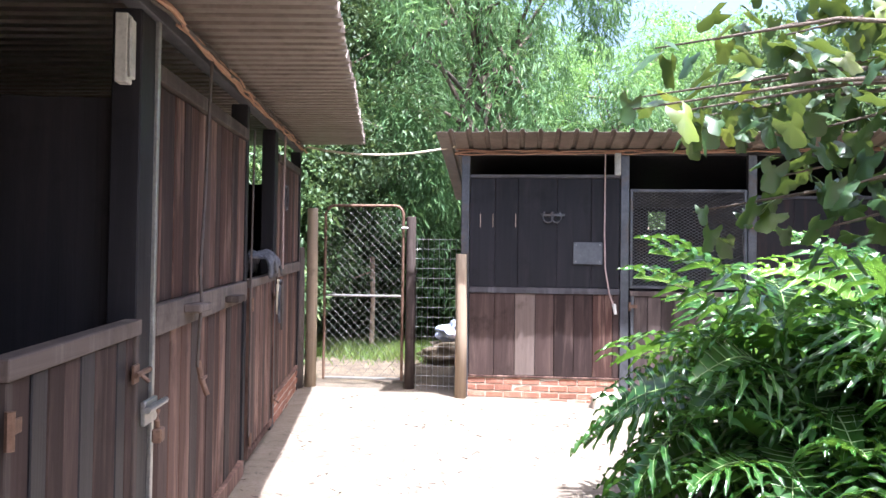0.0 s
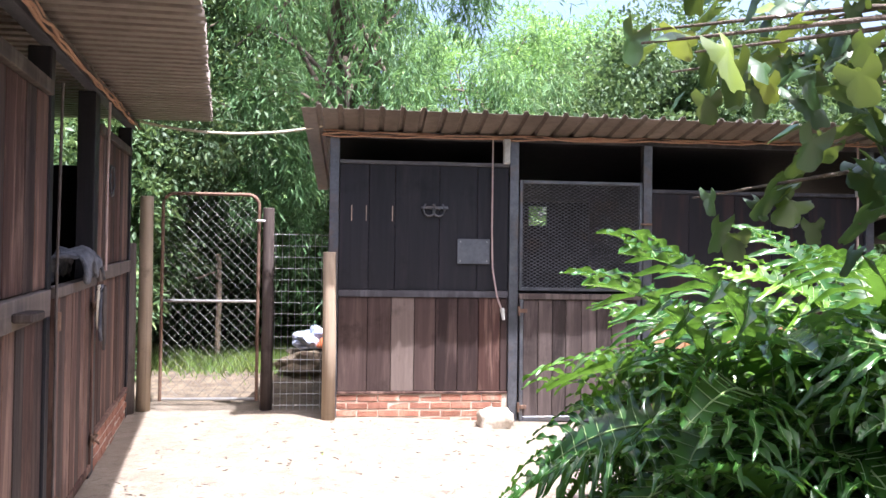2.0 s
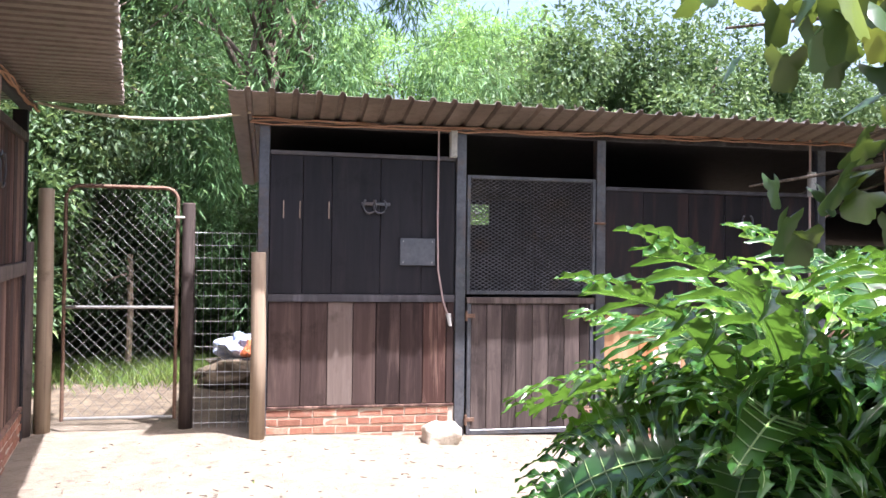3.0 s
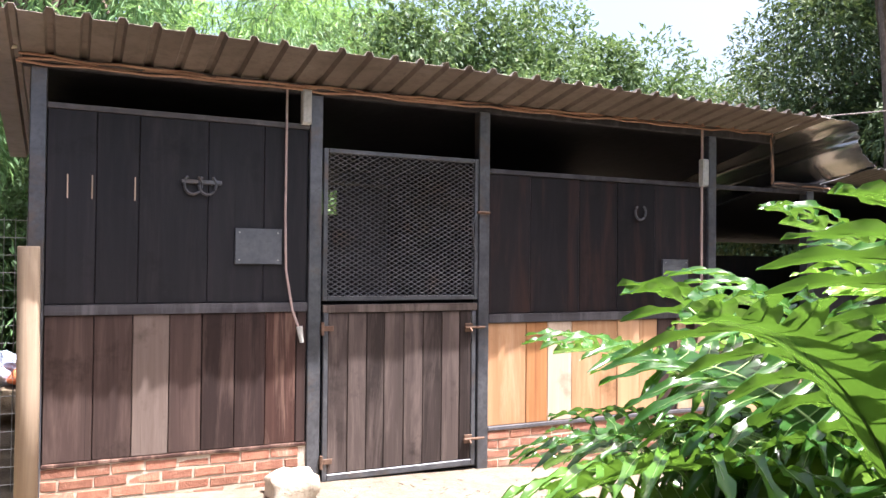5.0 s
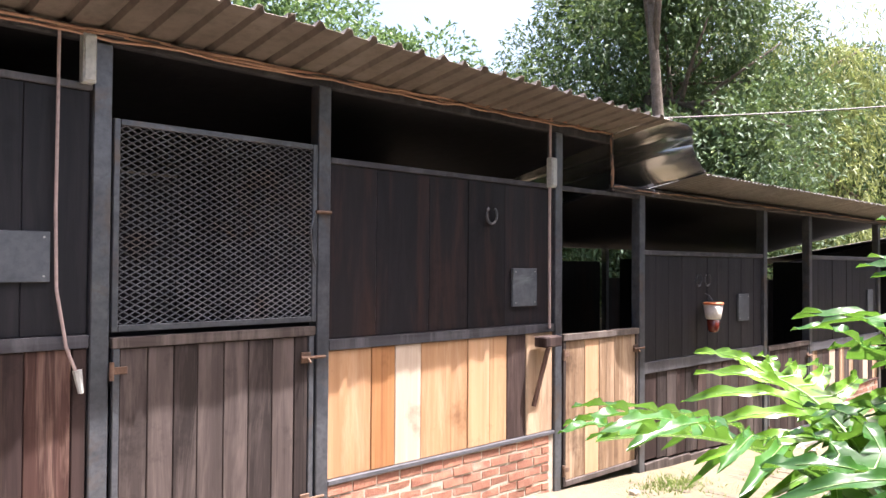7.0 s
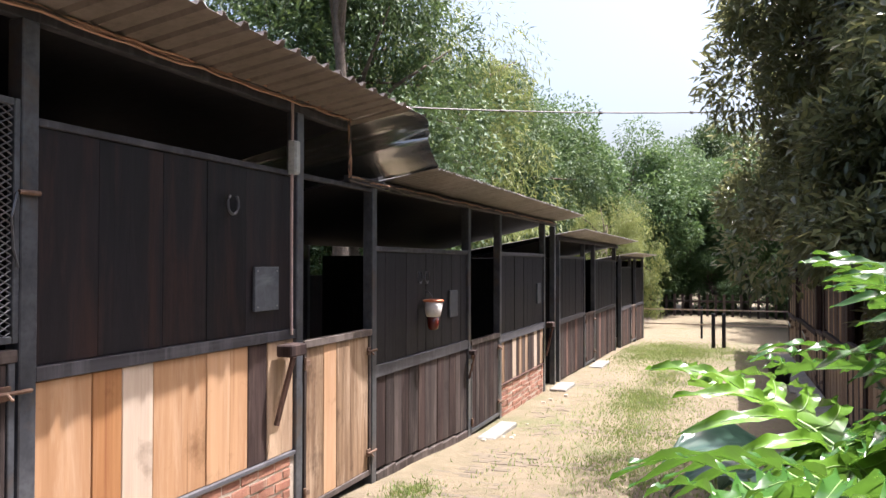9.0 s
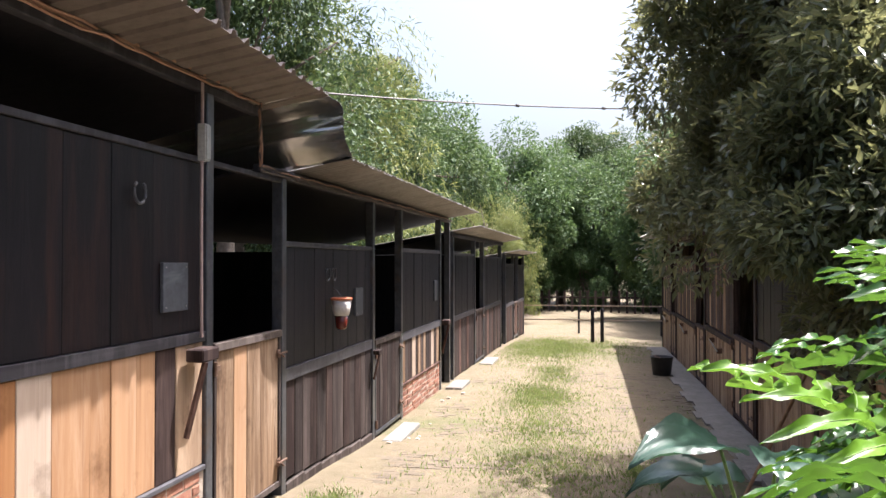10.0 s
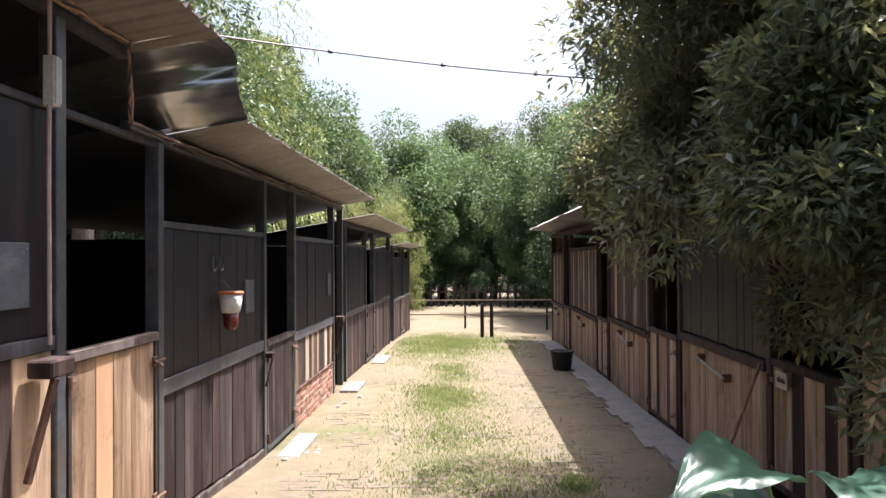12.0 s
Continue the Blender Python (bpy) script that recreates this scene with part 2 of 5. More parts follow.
def link_mesh(name, bm, material, parent=None, label="", smooth=False):
    if WARP:
        for v in bm.verts:
            v.co.z *= 1 + 0.02 * (v.co.x + 1.7)
    me = bpy.data.meshes.new(name)
    bm.to_mesh(me)
    bm.free()
    me.materials.append(material)
    if smooth:
        me.shade_smooth()
    ob = new(name, me)
    ob.parent = parent
    if label:
        ob["label"] = label
    return ob


part = link_mesh


def add_box(bm, x0, x1, y0, y1, z0, z1, bev=0.0):
    made = bmesh.ops.create_cube(bm, size=1.0)["verts"]
    for v in made:
        v.co = Vector(((x0 + x1) / 2 + v.co.x * (x1 - x0), (y0 + y1) / 2 + v.co.y * (y1 - y0), (z0 + z1) / 2 + v.co.z * (z1 - z0)))
    if bev:
        edges = list({e for v in made for e in v.link_edges})
        bmesh.ops.bevel(bm, geom=edges, offset=bev, segments=1, affect="EDGES")
    return made


def box_bm(*a, bev=0.004):
    bm = bmesh.new()
    add_box(bm, *a, bev=bev)
    return bm


def add_tube(bm, pts, r, sides=6, r_end=None, cap=True):
    """A round bar along a run of points."""
    pts = [Vector(p) for p in pts]
    rings, n = [], len(pts)
    for i, p in enumerate(pts):
        d = (pts[min(i + 1, n - 1)] - pts[max(i - 1, 0)]).normalized()
        a = d.cross(Vector((0, 0, 1)) if abs(d.z) < 0.9 else Vector((1, 0, 0))).normalized()
        c = d.cross(a)
        rr = r if r_end is None else r + (r_end - r) * i / (n - 1)
        rings.append([bm.verts.new(p + rr * (math.cos(k * math.tau / sides) * a + math.sin(k * math.tau / sides) * c)) for k in range(sides)])
    for q, s in zip(rings, rings[1:]):
        for k in range(sides):
            bm.faces.new((q[k], q[(k + 1) % sides], s[(k + 1) % sides], s[k]))
    if cap:
        bm.faces.new(rings[0][::-1])
        bm.faces.new(rings[-1])


def tube_bm(pts, r, sides=6, r_end=None):
    bm = bmesh.new()
    add_tube(bm, pts, r, sides, r_end)
    return bm


def sag(a, b, drop, n=12, wob=0.0, rng=random.Random(3)):
    a, b = Vector(a), Vector(b)
    return [a.lerp(b, i / n) - Vector((0, 0, drop * 4 * (i / n) * (1 - i / n))) + Vector((rng.uniform(-wob, wob), rng.uniform(-wob, wob), rng.uniform(-wob, wob))) for i in range(n + 1)]


def empty(name, m=None, label="", category="", group="", kind=""):
    ob = new(name)
    ob.matrix_world = m or Matrix()
    return tagged(ob, label, category, group, kind)


def structure(name, m=None, label="", category="wall"):
    return empty(name, m, label, category, "", "structure")


def planks(parent, x0, x1, z0, z1, y, mats, width=0.2, rng=None, thick=0.03, gap=0.005, ragged=0.0, name="plank", bottom=None, widths=None):
    """Upright boards side by side; mats: one material, or a list to go through in turn."""
    x, i = x0, 0
    while x < x1 - 0.02:
        if widths:
            w = widths[i] * (x1 - x0) / sum(widths)
        else:
            w = width * rng.uniform(0.78, 1.22)
            if x1 - x - w < width * 0.5:
                w = x1 - x
        m = mats[i % len(mats)] if isinstance(mats, list) else mats
        dy = rng.uniform(-0.004, 0.004)
        lo = bottom(x) if bottom else z0
        bm = box_bm(x + gap / 2, x + w - gap / 2, y + dy, y + dy + thick, lo + rng.uniform(0, ragged), z1 - rng.uniform(0, ragged * 0.5), bev=0.004)
        part(name, bm, m, parent)
        x += w
        i += 1


def bolt(parent, x, y, z, w=0.16):
    """A sliding bolt on a door's edge."""
    bm = bmesh.new()
    add_box(bm, x - w * 0.55, x - w * 0.1, y - 0.012, y, z - 0.035, z + 0.035, 0.003)
    add_tube(bm, [(x - w * 0.6, y - 0.022, z), (x + w * 0.55, y - 0.022, z)], 0.011, 8)
    add_tube(bm, [(x - w * 0.3, y - 0.022, z), (x - w * 0.3, y - 0.06, z - 0.03)], 0.008, 6)
    return part("bolt", bm, RUST, parent, "rusty sliding bolt")


def hinge(parent, x, y, z):
    bm = bmesh.new()
    add_tube(bm, [(x, y - 0.015, z - 0.05), (x, y - 0.015, z + 0.05)], 0.014, 8)
    add_box(bm, x, x + 0.09, y - 0.008, y, z - 0.02, z + 0.02, 0.002)
    return part("hinge", bm, RUST, parent)


def half_door(x0, x1, z0, z1, y, m, mats, rng, label, frame_mat=None, width=0.15, group="stable half doors", top_mat=None):
    """Lower half of a stable door: steel frame, upright boards, bolts and hinges."""
    d = empty("stable_door", m @ Matrix.Translation((x0, y, z0)), label, "door", group)
    w, h = x1 - x0, z1 - z0
    fm = frame_mat or STEEL
    part("frame_side", box_bm(0.012, 0.05, -0.012, 0.03, 0, h - 0.06), fm, d)
    part("frame_side", box_bm(w - 0.05, w - 0.012, -0.012, 0.03, 0, h - 0.06), fm, d)
    part("frame_foot", box_bm(0.0505, w - 0.0505, -0.012, 0.03, 0, 0.05), fm, d)
    part("top_rail", box_bm(0.005, w - 0.005, -0.02, 0.05, h - 0.06, h), top_mat or W_RAILX, d)
    planks(d, 0.052, w - 0.052, 0.052, h - 0.064, 0.0, mats, width, rng, 0.025)
    bolt(d, w - 0.03, -0.014, h - 0.2)
    bolt(d, w - 0.03, -0.014, 0.22)
    hinge(d, 0.0, -0.012, h - 0.18)
    hinge(d, 0.0, -0.012, 0.15)
    return d


BRICKS = []


def plinth(parent, x0, x1, z0, z1, y, seed):
    """Brick plinth; the joint bed here, the bricks themselves at the end of the file."""
    bed = part("mortar_bed", box_bm(x0, x1, y + 0.007, y + 0.1, z0, z1, bev=0.0), MORTAR, parent)
    BRICKS.append((bed, x0, x1, z0, z1, y, seed))


def post(parent, x, y, z0, z1, w=0.1, d=0.1, m=None):
    return part("post", box_bm(x - w / 2, x + w / 2, y, y + d, z0, z1, bev=0.006), m or STEEL, parent)


def corrugated(name, x0, x1, y0, y1, z_at, pitch, height, m, material, label, square=False, skew=0.0, flat=0.66):
    """Ribbed roof sheet: ribs run from front to back, profile along x. z_at(x, y)."""
    bm = bmesh.new()
    xs = []
    if square:
        x = x0
        while x < x1:
            xs += [(x, 0), (x + pitch * flat, 0), (x + pitch * (flat + 0.08), height), (x + pitch * 0.92, height)]
            x += pitch
    else:
        n = int((x1 - x0) / pitch * 8)
        xs = [(x0 + (x1 - x0) * i / n, height * 0.5 * (1 + math.sin(i * math.tau / 8))) for i in range(n + 1)]
    ys = [y0, (y0 + y1) / 2, y1]
    rng = random.Random(5)
    rows = [[bm.verts.new((x, y + (rng.uniform(-0.012, 0.012) + skew * (x - x1) if y == y0 else 0), z_at(x, y) + h)) for x, h in xs] for y in ys]
    for a, b in zip(rows, rows[1:]):
        for k in range(len(xs) - 1):
            bm.faces.new((a[k], a[k + 1], b[k + 1], b[k]))
    ob = link_mesh(name, bm, material)
    ob.matrix_world = m
    mod = ob.modifiers.new("thickness", "SOLIDIFY")
    mod.thickness = 0.003
    tagged(ob, label, "roof", "", "structure")
    return ob


# ---- ground ----
PROFILE_X = [-60, 0, 2.7, 5.0, 9.7, 15, 23, 30, 60, 400]
PROFILE_Z = [-0.05, -0.05, -0.15, -0.33, -0.6, -0.66, -0.85, -1.15, -1.5, -3]


def gz(x, y):
    z = float(np.interp(x, PROFILE_X, PROFILE_Z))
    if y > 15:
        z += 0.16 * min(y - 15, 30)
    if y < 6 and x > 8:
        z -= 0.05 * min(6 - y, 1.5) * min(1, (x - 8) / 4)
    return z


def axis(lo, hi, step, far):
    mid = list(np.arange(lo, hi + 1e-6, step))
    out = [2.0, 5, 10, 20, 40, 80, 160, far]
    return [lo - d for d in out[::-1]] + mid + [hi + d for d in out]


def build_ground():
    xs, ys = axis(-6, 34, 0.25, 400), axis(-4, 20, 0.25, 400)
    verts = []
    for y in ys:
        for x in xs:
            near = -5 < x < 33 and -3 < y < 19
            n = noise.noise(Vector((x * 0.9, y * 0.9, 0))) * 0.018 + noise.noise(Vector((x * 3, y * 3, 5))) * 0.008 if near else 0
            verts.append((x, y, gz(x, y) + n))
    w = len(xs)
    faces = [(j * w + i, j * w + i + 1, (j + 1) * w + i + 1, (j + 1) * w + i) for j in range(len(ys) - 1) for i in range(w - 1)]
    me = bpy.data.meshes.new("ground")
    me.from_pydata(verts, [], faces)
    me.materials.append(GROUND)
    me.shade_smooth()
    tagged(new("ground", me), "dusty sunlit sandy yard and lane", "ground", "", "structure")


build_ground()

# ---- long stable block: front along x ----
FY = 9.36
I4 = Matrix()
rng = random.Random(11)


def roof_line(z_front):
    return lambda x, y: z_front - 0.17 * (y - 8.81)


corrugated("roof_1", -0.92, 6.15, 8.81, 11.75, roof_line(3.0), 0.2, 0.035, I4, SHEET, "weathered brown ribbed sheet roof with upturned front overhang", True, 0.0145)
corrugated("roof_2", 6.86, 14.75, 8.81, 12.2, roof_line(2.55), 0.09, 0.02, I4, SHEET_GREY, "grey corrugated sheet roof over lower stalls")
corrugated("roof_3", 14.9, 23.6, 8.81, 12.2, roof_line(2.3), 0.09, 0.02, I4, SHEET_GREY, "grey corrugated sheet roof further down the lane")
corrugated("roof_4", 23.8, 30.6, 8.9, 12.2, roof_line(1.98), 0.09, 0.02, I4, SHEET_GREY, "low grey sheet roof at the end of the row")


def roof_step():
    """The bent sheet that joins the high roof to the lower one."""
    bm = bmesh.new()
    prof = [(6.1, 0.0), (6.3, -0.015), (6.5, -0.01), (6.6, -0.04), (6.63, -0.08), (6.6, -0.12), (6.65, -0.16), (6.61, -0.2), (6.64, -0.25), (6.67, -0.28), (6.68, -0.32), (6.75, -0.355), (6.79, -0.39), (6.86, -0.42), (6.9, -0.45)]
    rows = []
    for y in (8.81, 9.4, 10.4, 12.0):
        rows.append([bm.verts.new((x - 0.08 * min(1.0, (y - 8.81) / 0.6), y, 3.015 + h - 0.17 * (y - 8.81))) for x, h in prof])
    for a, b in zip(rows, rows[1:]):
        for k in range(len(prof) - 1):
            bm.faces.new((a[k], a[k + 1], b[k + 1], b[k]))
    ob = link_mesh("roof_step", bm, ZINC, smooth=True)
    mod = ob.modifiers.new("thickness", "SOLIDIFY")
    mod.thickness = 0.003
    tagged(ob, "bent shiny zinc sheet joining two roof levels", "roof", "", "structure")


roof_step()

# eave beams
wall1 = structure("wall_1", None, "dark boarded stable front on a brick plinth")
part("eave_beam", box_bm(-0.72, 6.1, FY + 0.0, FY + 0.07, 2.83, 2.9), W_RAILDK, wall1)
part("eave_beam", box_bm(6.12, 14.7, FY, FY + 0.07, 2.36, 2.44), W_RAILDK, wall1)
part("eave_beam", box_bm(14.9, 23.4, FY, FY + 0.07, 2.1, 2.18), W_RAILDK, wall1)
part("eave_beam", box_bm(23.8, 30.4, FY, FY + 0.07, 1.82, 1.9), W_RAILDK, wall1)
for px, top in ((-0.62, 2.83), (1.255, 2.83), (2.705, 2.83), (5.235, 2.83), (6.6, 2.36), (9.46, 2.36), (10.9, 2.36), (13.75, 2.36), (14.62, 2.36), (15.05, 2.1), (17.8, 2.1), (19.2, 2.1), (22.8, 2.1), (24.0, 1.82), (26.4, 1.82), (27.8, 1.82), (30.2, 1.82)):
    post(wall1, px, FY - 0.012, gz(px, FY) - 0.1, top, 0.1)

# bay A
planks(wall1, -0.565, 1.2, 0.215, 1.185, FY + 0.012, [W_BROWN, W_BROWN, W_TAN, W_BROWN, W_BROWN, W_BROWN, W_RED, W_BROWN], 0.21, rng, widths=(0.3, 0.245, 0.24, 0.22, 0.23, 0.222, 0.23, 0.078))
planks(wall1, -0.565, 1.2, 1.26, 2.56, FY + 0.016, W_BLACK, 0.3, rng, gap=0.0025, widths=(0.3, 0.27, 0.46, 0.4, 0.33))
part("rail", box_bm(-0.568, 1.202, FY - 0.006, FY + 0.05, 1.187, 1.257), W_RAILDK, wall1)
part("rail", box_bm(-0.568, 1.202, FY - 0.002, FY + 0.05, 2.562, 2.6), W_RAILDK, wall1)
part("foot_rail", box_bm(-0.568, 1.202, FY - 0.008, FY + 0.05, 0.188, 0.212), W_RED, wall1)
plinth(wall1, -0.57, 1.204, -0.2, 0.186, FY, 1)
# bay C
planks(wall1, 2.76, 5.18, 0.2, 1.06, FY + 0.012, [W_PINE, W_ORANGE, W_PALE, W_PINE, W_PINE, W_PINE, W_BROWN, W_STREAK, W_STREAK], 0.225, rng, widths=(0.37, 0.215, 0.25, 0.49, 0.25, 0.21, 0.235, 0.19, 0.17))
planks(wall1, 2.76, 5.18, 1.14, 2.32, FY + 0.016, W_CHAR, 0.5, rng, gap=0.002)
part("rail", box_bm(2.757, 5.183, FY - 0.006, FY + 0.05, 1.063, 1.137), W_RAILDK, wall1)
part("rail", box_bm(2.757, 6.55, FY - 0.002, FY + 0.05, 2.322, 2.362), W_RAILDK, wall1)
part("foot_rail", box_bm(2.757, 5.183, FY - 0.012, FY + 0.05, 0.165, 0.197), W_RAILDK, wall1)
plinth(wall1, 2.757, 5.183, -0.5, 0.163, FY, 2)
# bay E
planks(wall1, 6.66, 9.4, -0.6, 0.55, FY + 0.012, [W_BROWN, W_GREY, W_GREY, W_BROWN, W_GREY], 0.22, rng, bottom=lambda x: gz(x, FY) + 0.1)
planks(wall1, 6.66, 9.4, 0.67, 1.76, FY + 0.016, W_BLACK, 0.3, rng)
part("rail", box_bm(6.653, 9.408, FY - 0.006, FY + 0.05, 0.553, 0.667), W_RAILDK, wall1)
part("rail", box_bm(6.653, 9.408, FY - 0.002, FY + 0.05, 1.762, 1.81), W_RAILDK, wall1)
for k in range(6):
    xa, xb = 6.66 + k * 0.456, 6.66 + (k + 1) * 0.456
    part("foot_rail", box_bm(xa, xb - 0.002, FY - 0.012, FY + 0.05, gz(xb, FY) - 0.02, gz(xa, FY) + 0.07), W_RAILX, wall1)
# bay G
planks(wall1, 10.955, 13.7, -0.13, 0.48, FY + 0.012, [W_STREAK, W_GREY, W_BROWN, W_PALE, W_BROWN, W_STREAK, W_GREY], 0.2, rng)
planks(wall1, 10.955, 13.7, 0.6, 1.76, FY + 0.016, W_BLACK, 0.3, rng)
part("rail", box_bm(10.953, 13.708, FY - 0.006, FY + 0.05, 0.483, 0.597), W_RAILDK, wall1)
part("rail", box_bm(10.953, 13.708, FY - 0.002, FY + 0.05, 1.762, 1.82), W_RAILDK, wall1)
part("foot_rail", box_bm(10.953, 13.708, FY - 0.012, FY + 0.05, -0.16, -0.132), W_RED, wall1)
plinth(wall1, 10.953, 13.708, -0.75, -0.162, FY, 3)
# further bays
for xa, xb, zm, zt in ((15.1, 17.75, 0.55, 1.75), (19.25, 22.75, 0.5, 1.7), (24.05, 26.35, 0.3, 1.5), (27.85, 30.15, 0.25, 1.45)):
    planks(wall1, xa, xb, -0.9, zm - 0.1, FY + 0.012, [W_BROWN, W_GREY, W_BROWN, W_RED], 0.22, rng, bottom=lambda x: gz(x, FY) + 0.02)
    planks(wall1, xa, xb, zm, zt, FY + 0.016, W_BLACK, 0.35, rng)
    part("rail", box_bm(xa, xb, FY - 0.006, FY + 0.05, zm - 0.1, zm), W_RAILDK, wall1)
    part("rail", box_bm(xa, xb, FY - 0.002, FY + 0.05, zt, zt + 0.05), W_RAILDK, wall1)

# doors of the block
half_door(1.315, 2.645, -0.1, 1.235, FY, I4, W_GREY, rng, "closed grey weathered boarded stable half door in steel frame", width=0.15)
half_door(5.295, 6.54, -0.33, 1.03, FY, I4, [W_STREAK, W_PINE, W_STREAK, W_STREAK], rng, "closed pine boarded stable half door with open top", W_RAIL, 0.25)
half_door(9.52, 10.84, -0.56, 0.64, FY, I4, [W_BROWN, W_GREY], rng, "closed dark brown stable half door with open top", width=0.2)
half_door(13.82, 14.56, -0.6, 0.55, FY + 0.3, I4, [W_BROWN], rng, "dark narrow stable half door set back from the front", width=0.2)
half_door(17.87, 19.13, -0.7, 0.5, FY, I4, [W_BROWN], rng, "closed dark brown stable half door down the lane", width=0.2)
half_door(26.47, 27.73, -0.95, 0.25, FY, I4, [W_RED], rng, "closed reddish stable half door at the far end", width=0.2)


def mesh_door():
    """Upper grille door of expanded steel mesh."""
    x0, x1, z0, z1 = 1.315, 2.645, 1.265, 2.43
    d = empty("mesh_door", Matrix.Translation((x0, FY, z0)), "closed black expanded steel mesh upper stable door", "door")
    w, h = x1 - x0, z1 - z0
    for a in ((0, 0.035, 0, h), (w - 0.035, w, 0, h), (0.036, w - 0.036, 0, 0.035), (0.036, w - 0.036, h - 0.035, h)):
        part("frame_bar", box_bm(a[0], a[1], -0.015, 0.02, a[2], a[3]), STEEL, d)
    bm = bmesh.new()
    nx, nz = 19, 30
    cw, ch = (w - 0.07) / nx, (h - 0.07) / nz
    for j in range(nz):
        for i in range(nx):
            xa, za = 0.035 + i * cw, 0.035 + j * ch
            for p, q in (((xa, za + ch / 2), (xa + cw / 2, za + ch)), ((xa + cw / 2, za + ch), (xa + cw, za + ch / 2)), ((xa + cw, za + ch / 2), (xa + cw / 2, za)), ((xa + cw / 2, za), (xa, za + ch / 2))):
                add_strand(bm, p, q, 0.0042)
    part("wire_mesh", bm, STEEL, d, "fine black expanded metal mesh")
    bm = tube_bm([(w - 0.02, -0.03, 0.72), (w + 0.06, -0.035, 0.72), (w + 0.1, -0.03, 0.72)], 0.012, 8)
    part("latch", bm, RUST, d)
    part("chain", tube_bm([(w - 0.03, -0.03, 0.72), (w - 0.06, -0.03, 0.6), (w - 0.05, -0.03, 0.45), (w - 0.02, -0.03, 0.36)], 0.007, 5), STEEL, d, "hanging chain")


def add_strand(bm, p, q, r):
    """A thin flat bar in the xz plane, open at its ends."""
    d = Vector((q[0] - p[0], 0, q[1] - p[1])).normalized()
    s = Vector((-d.z, 0, d.x)) * r
    ring = []
    for c in (p, q):
        o = Vector((c[0], 0, c[1]))
        ring.append([bm.verts.new(o + s), bm.verts.new(o + Vector((0, r, 0))), bm.verts.new(o - s), bm.verts.new(o - Vector((0, r, 0)))])
    for k in range(4):
        bm.faces.new((ring[0][k], ring[0][(k + 1) % 4], ring[1][(k + 1) % 4], ring[1][k]))


mesh_door()

# interior of the block
wall2 = structure("wall_2", None, "plain dark rear boards of the stables")
RY = 11.5
for a in ((-0.62, 1.87, -0.3, 2.38), (2.12, 5.2, -0.4, 2.38), (1.872, 2.118, -0.3, 2.06), (1.872, 2.118, 2.32, 2.38)):
    part("rear_boards", box_bm(a[0], a[1], RY, RY + 0.04, a[2], a[3]), W_BLACK, wall2)
for a in ((5.3, 9.4), (9.5, 14.7), (15, 23), (23.9, 30.3)):
    part("rear_boards", box_bm(a[0], a[1], RY + 0.3, RY + 0.34, gz(a[1], RY) - 0.2, gz(a[0], RY) + 2.06), W_CHAR, wall2)
for px in (-0.64, 1.25, 2.7, 5.25, 9.47, 14.68, 22.9, 30.3):
    part("partition", box_bm(px - 0.015, px + 0.015, FY + 0.1, RY - 0.002, gz(px, FY) - 0.2, 2.45 if px < 5 else 1.75), W_BLACK, wall2)
for px in (6.6, 9.47, 12.2, 14.6, 18.0, 22.0):
    part("rear_post", box_bm(px - 0.04, px + 0.04, RY + 0.22, RY + 0.298, gz(px, RY) - 0.2, 1.9 if px < 14.8 else 1.68), STEEL, wall2)
part("bedding", box_bm(-0.6, 5.2, FY + 0.1, RY, -0.35, 0.0), EARTH, wall2)

# black sheets added below the roofs, standing in for the shade up there
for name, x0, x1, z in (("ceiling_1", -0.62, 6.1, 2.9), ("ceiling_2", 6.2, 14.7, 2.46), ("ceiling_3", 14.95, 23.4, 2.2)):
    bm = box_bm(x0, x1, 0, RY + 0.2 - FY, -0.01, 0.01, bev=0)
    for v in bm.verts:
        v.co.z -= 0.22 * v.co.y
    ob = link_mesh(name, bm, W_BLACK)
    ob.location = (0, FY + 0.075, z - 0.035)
    tagged(ob, "added black sheet standing in for shade under the stable roof", "ceiling", "", "structure")

# ---- left-hand block: front along a slanted line ----
LM = pose(-1.9, 5.08, 0, 0, 0, 100.0)
WARP = True
wall3 = structure("wall_3", LM, "reddish brown boarded stable front under a deep eave")
rl = random.Random(21)
part("eave_beam", box_bm(-7.0, 4.55, -0.02, 0.06, 2.56, 2.63), W_RAILDK, wall3)
for s0, w in ((-3.3, 0.12), (-1.93, 0.2), (0.6, 0.1), (2.2, 0.22), (4.47, 0.12)):
    post(wall3, s0, 0.0, -0.15, 2.56, w, 0.12, W_BLACK)
part("edge_strip", box_bm(-1.826, -1.795, -0.015, 0.03, -0.1, 2.6), STEEL_LT, wall3)
planks(wall3, -1.79, 0.54, 0.06, 1.17, 0.012, [W_RED, W_BROWN, W_RED, W_RED, W_GREY], 0.2, rl)
planks(wall3, -1.79, 0.54, 1.315, 2.3, 0.012, [W_RED, W_BROWN, W_RED, W_BROWN, W_RED], 0.18, rl)
part("rail", box_bm(-1.79, 0.545, -0.02, 0.04, 1.175, 1.31), W_RAILX, wall3)
part("rail", box_bm(-1.79, 0.545, -0.016, 0.04, 2.305, 2.38), W_RAILX, wall3)
part("foot_rail", box_bm(-1.79, 0.545, -0.018, 0.05, -0.08, 0.055), W_RED, wall3)
planks(wall3, 2.32, 4.4, 0.235, 1.26, 0.012, [W_RED, W_BROWN, W_RED], 0.19, rl)
planks(wall3, 2.32, 4.4, 1.37, 2.3, 0.012, [W_RED, W_RED, W_BROWN], 0.19, rl)
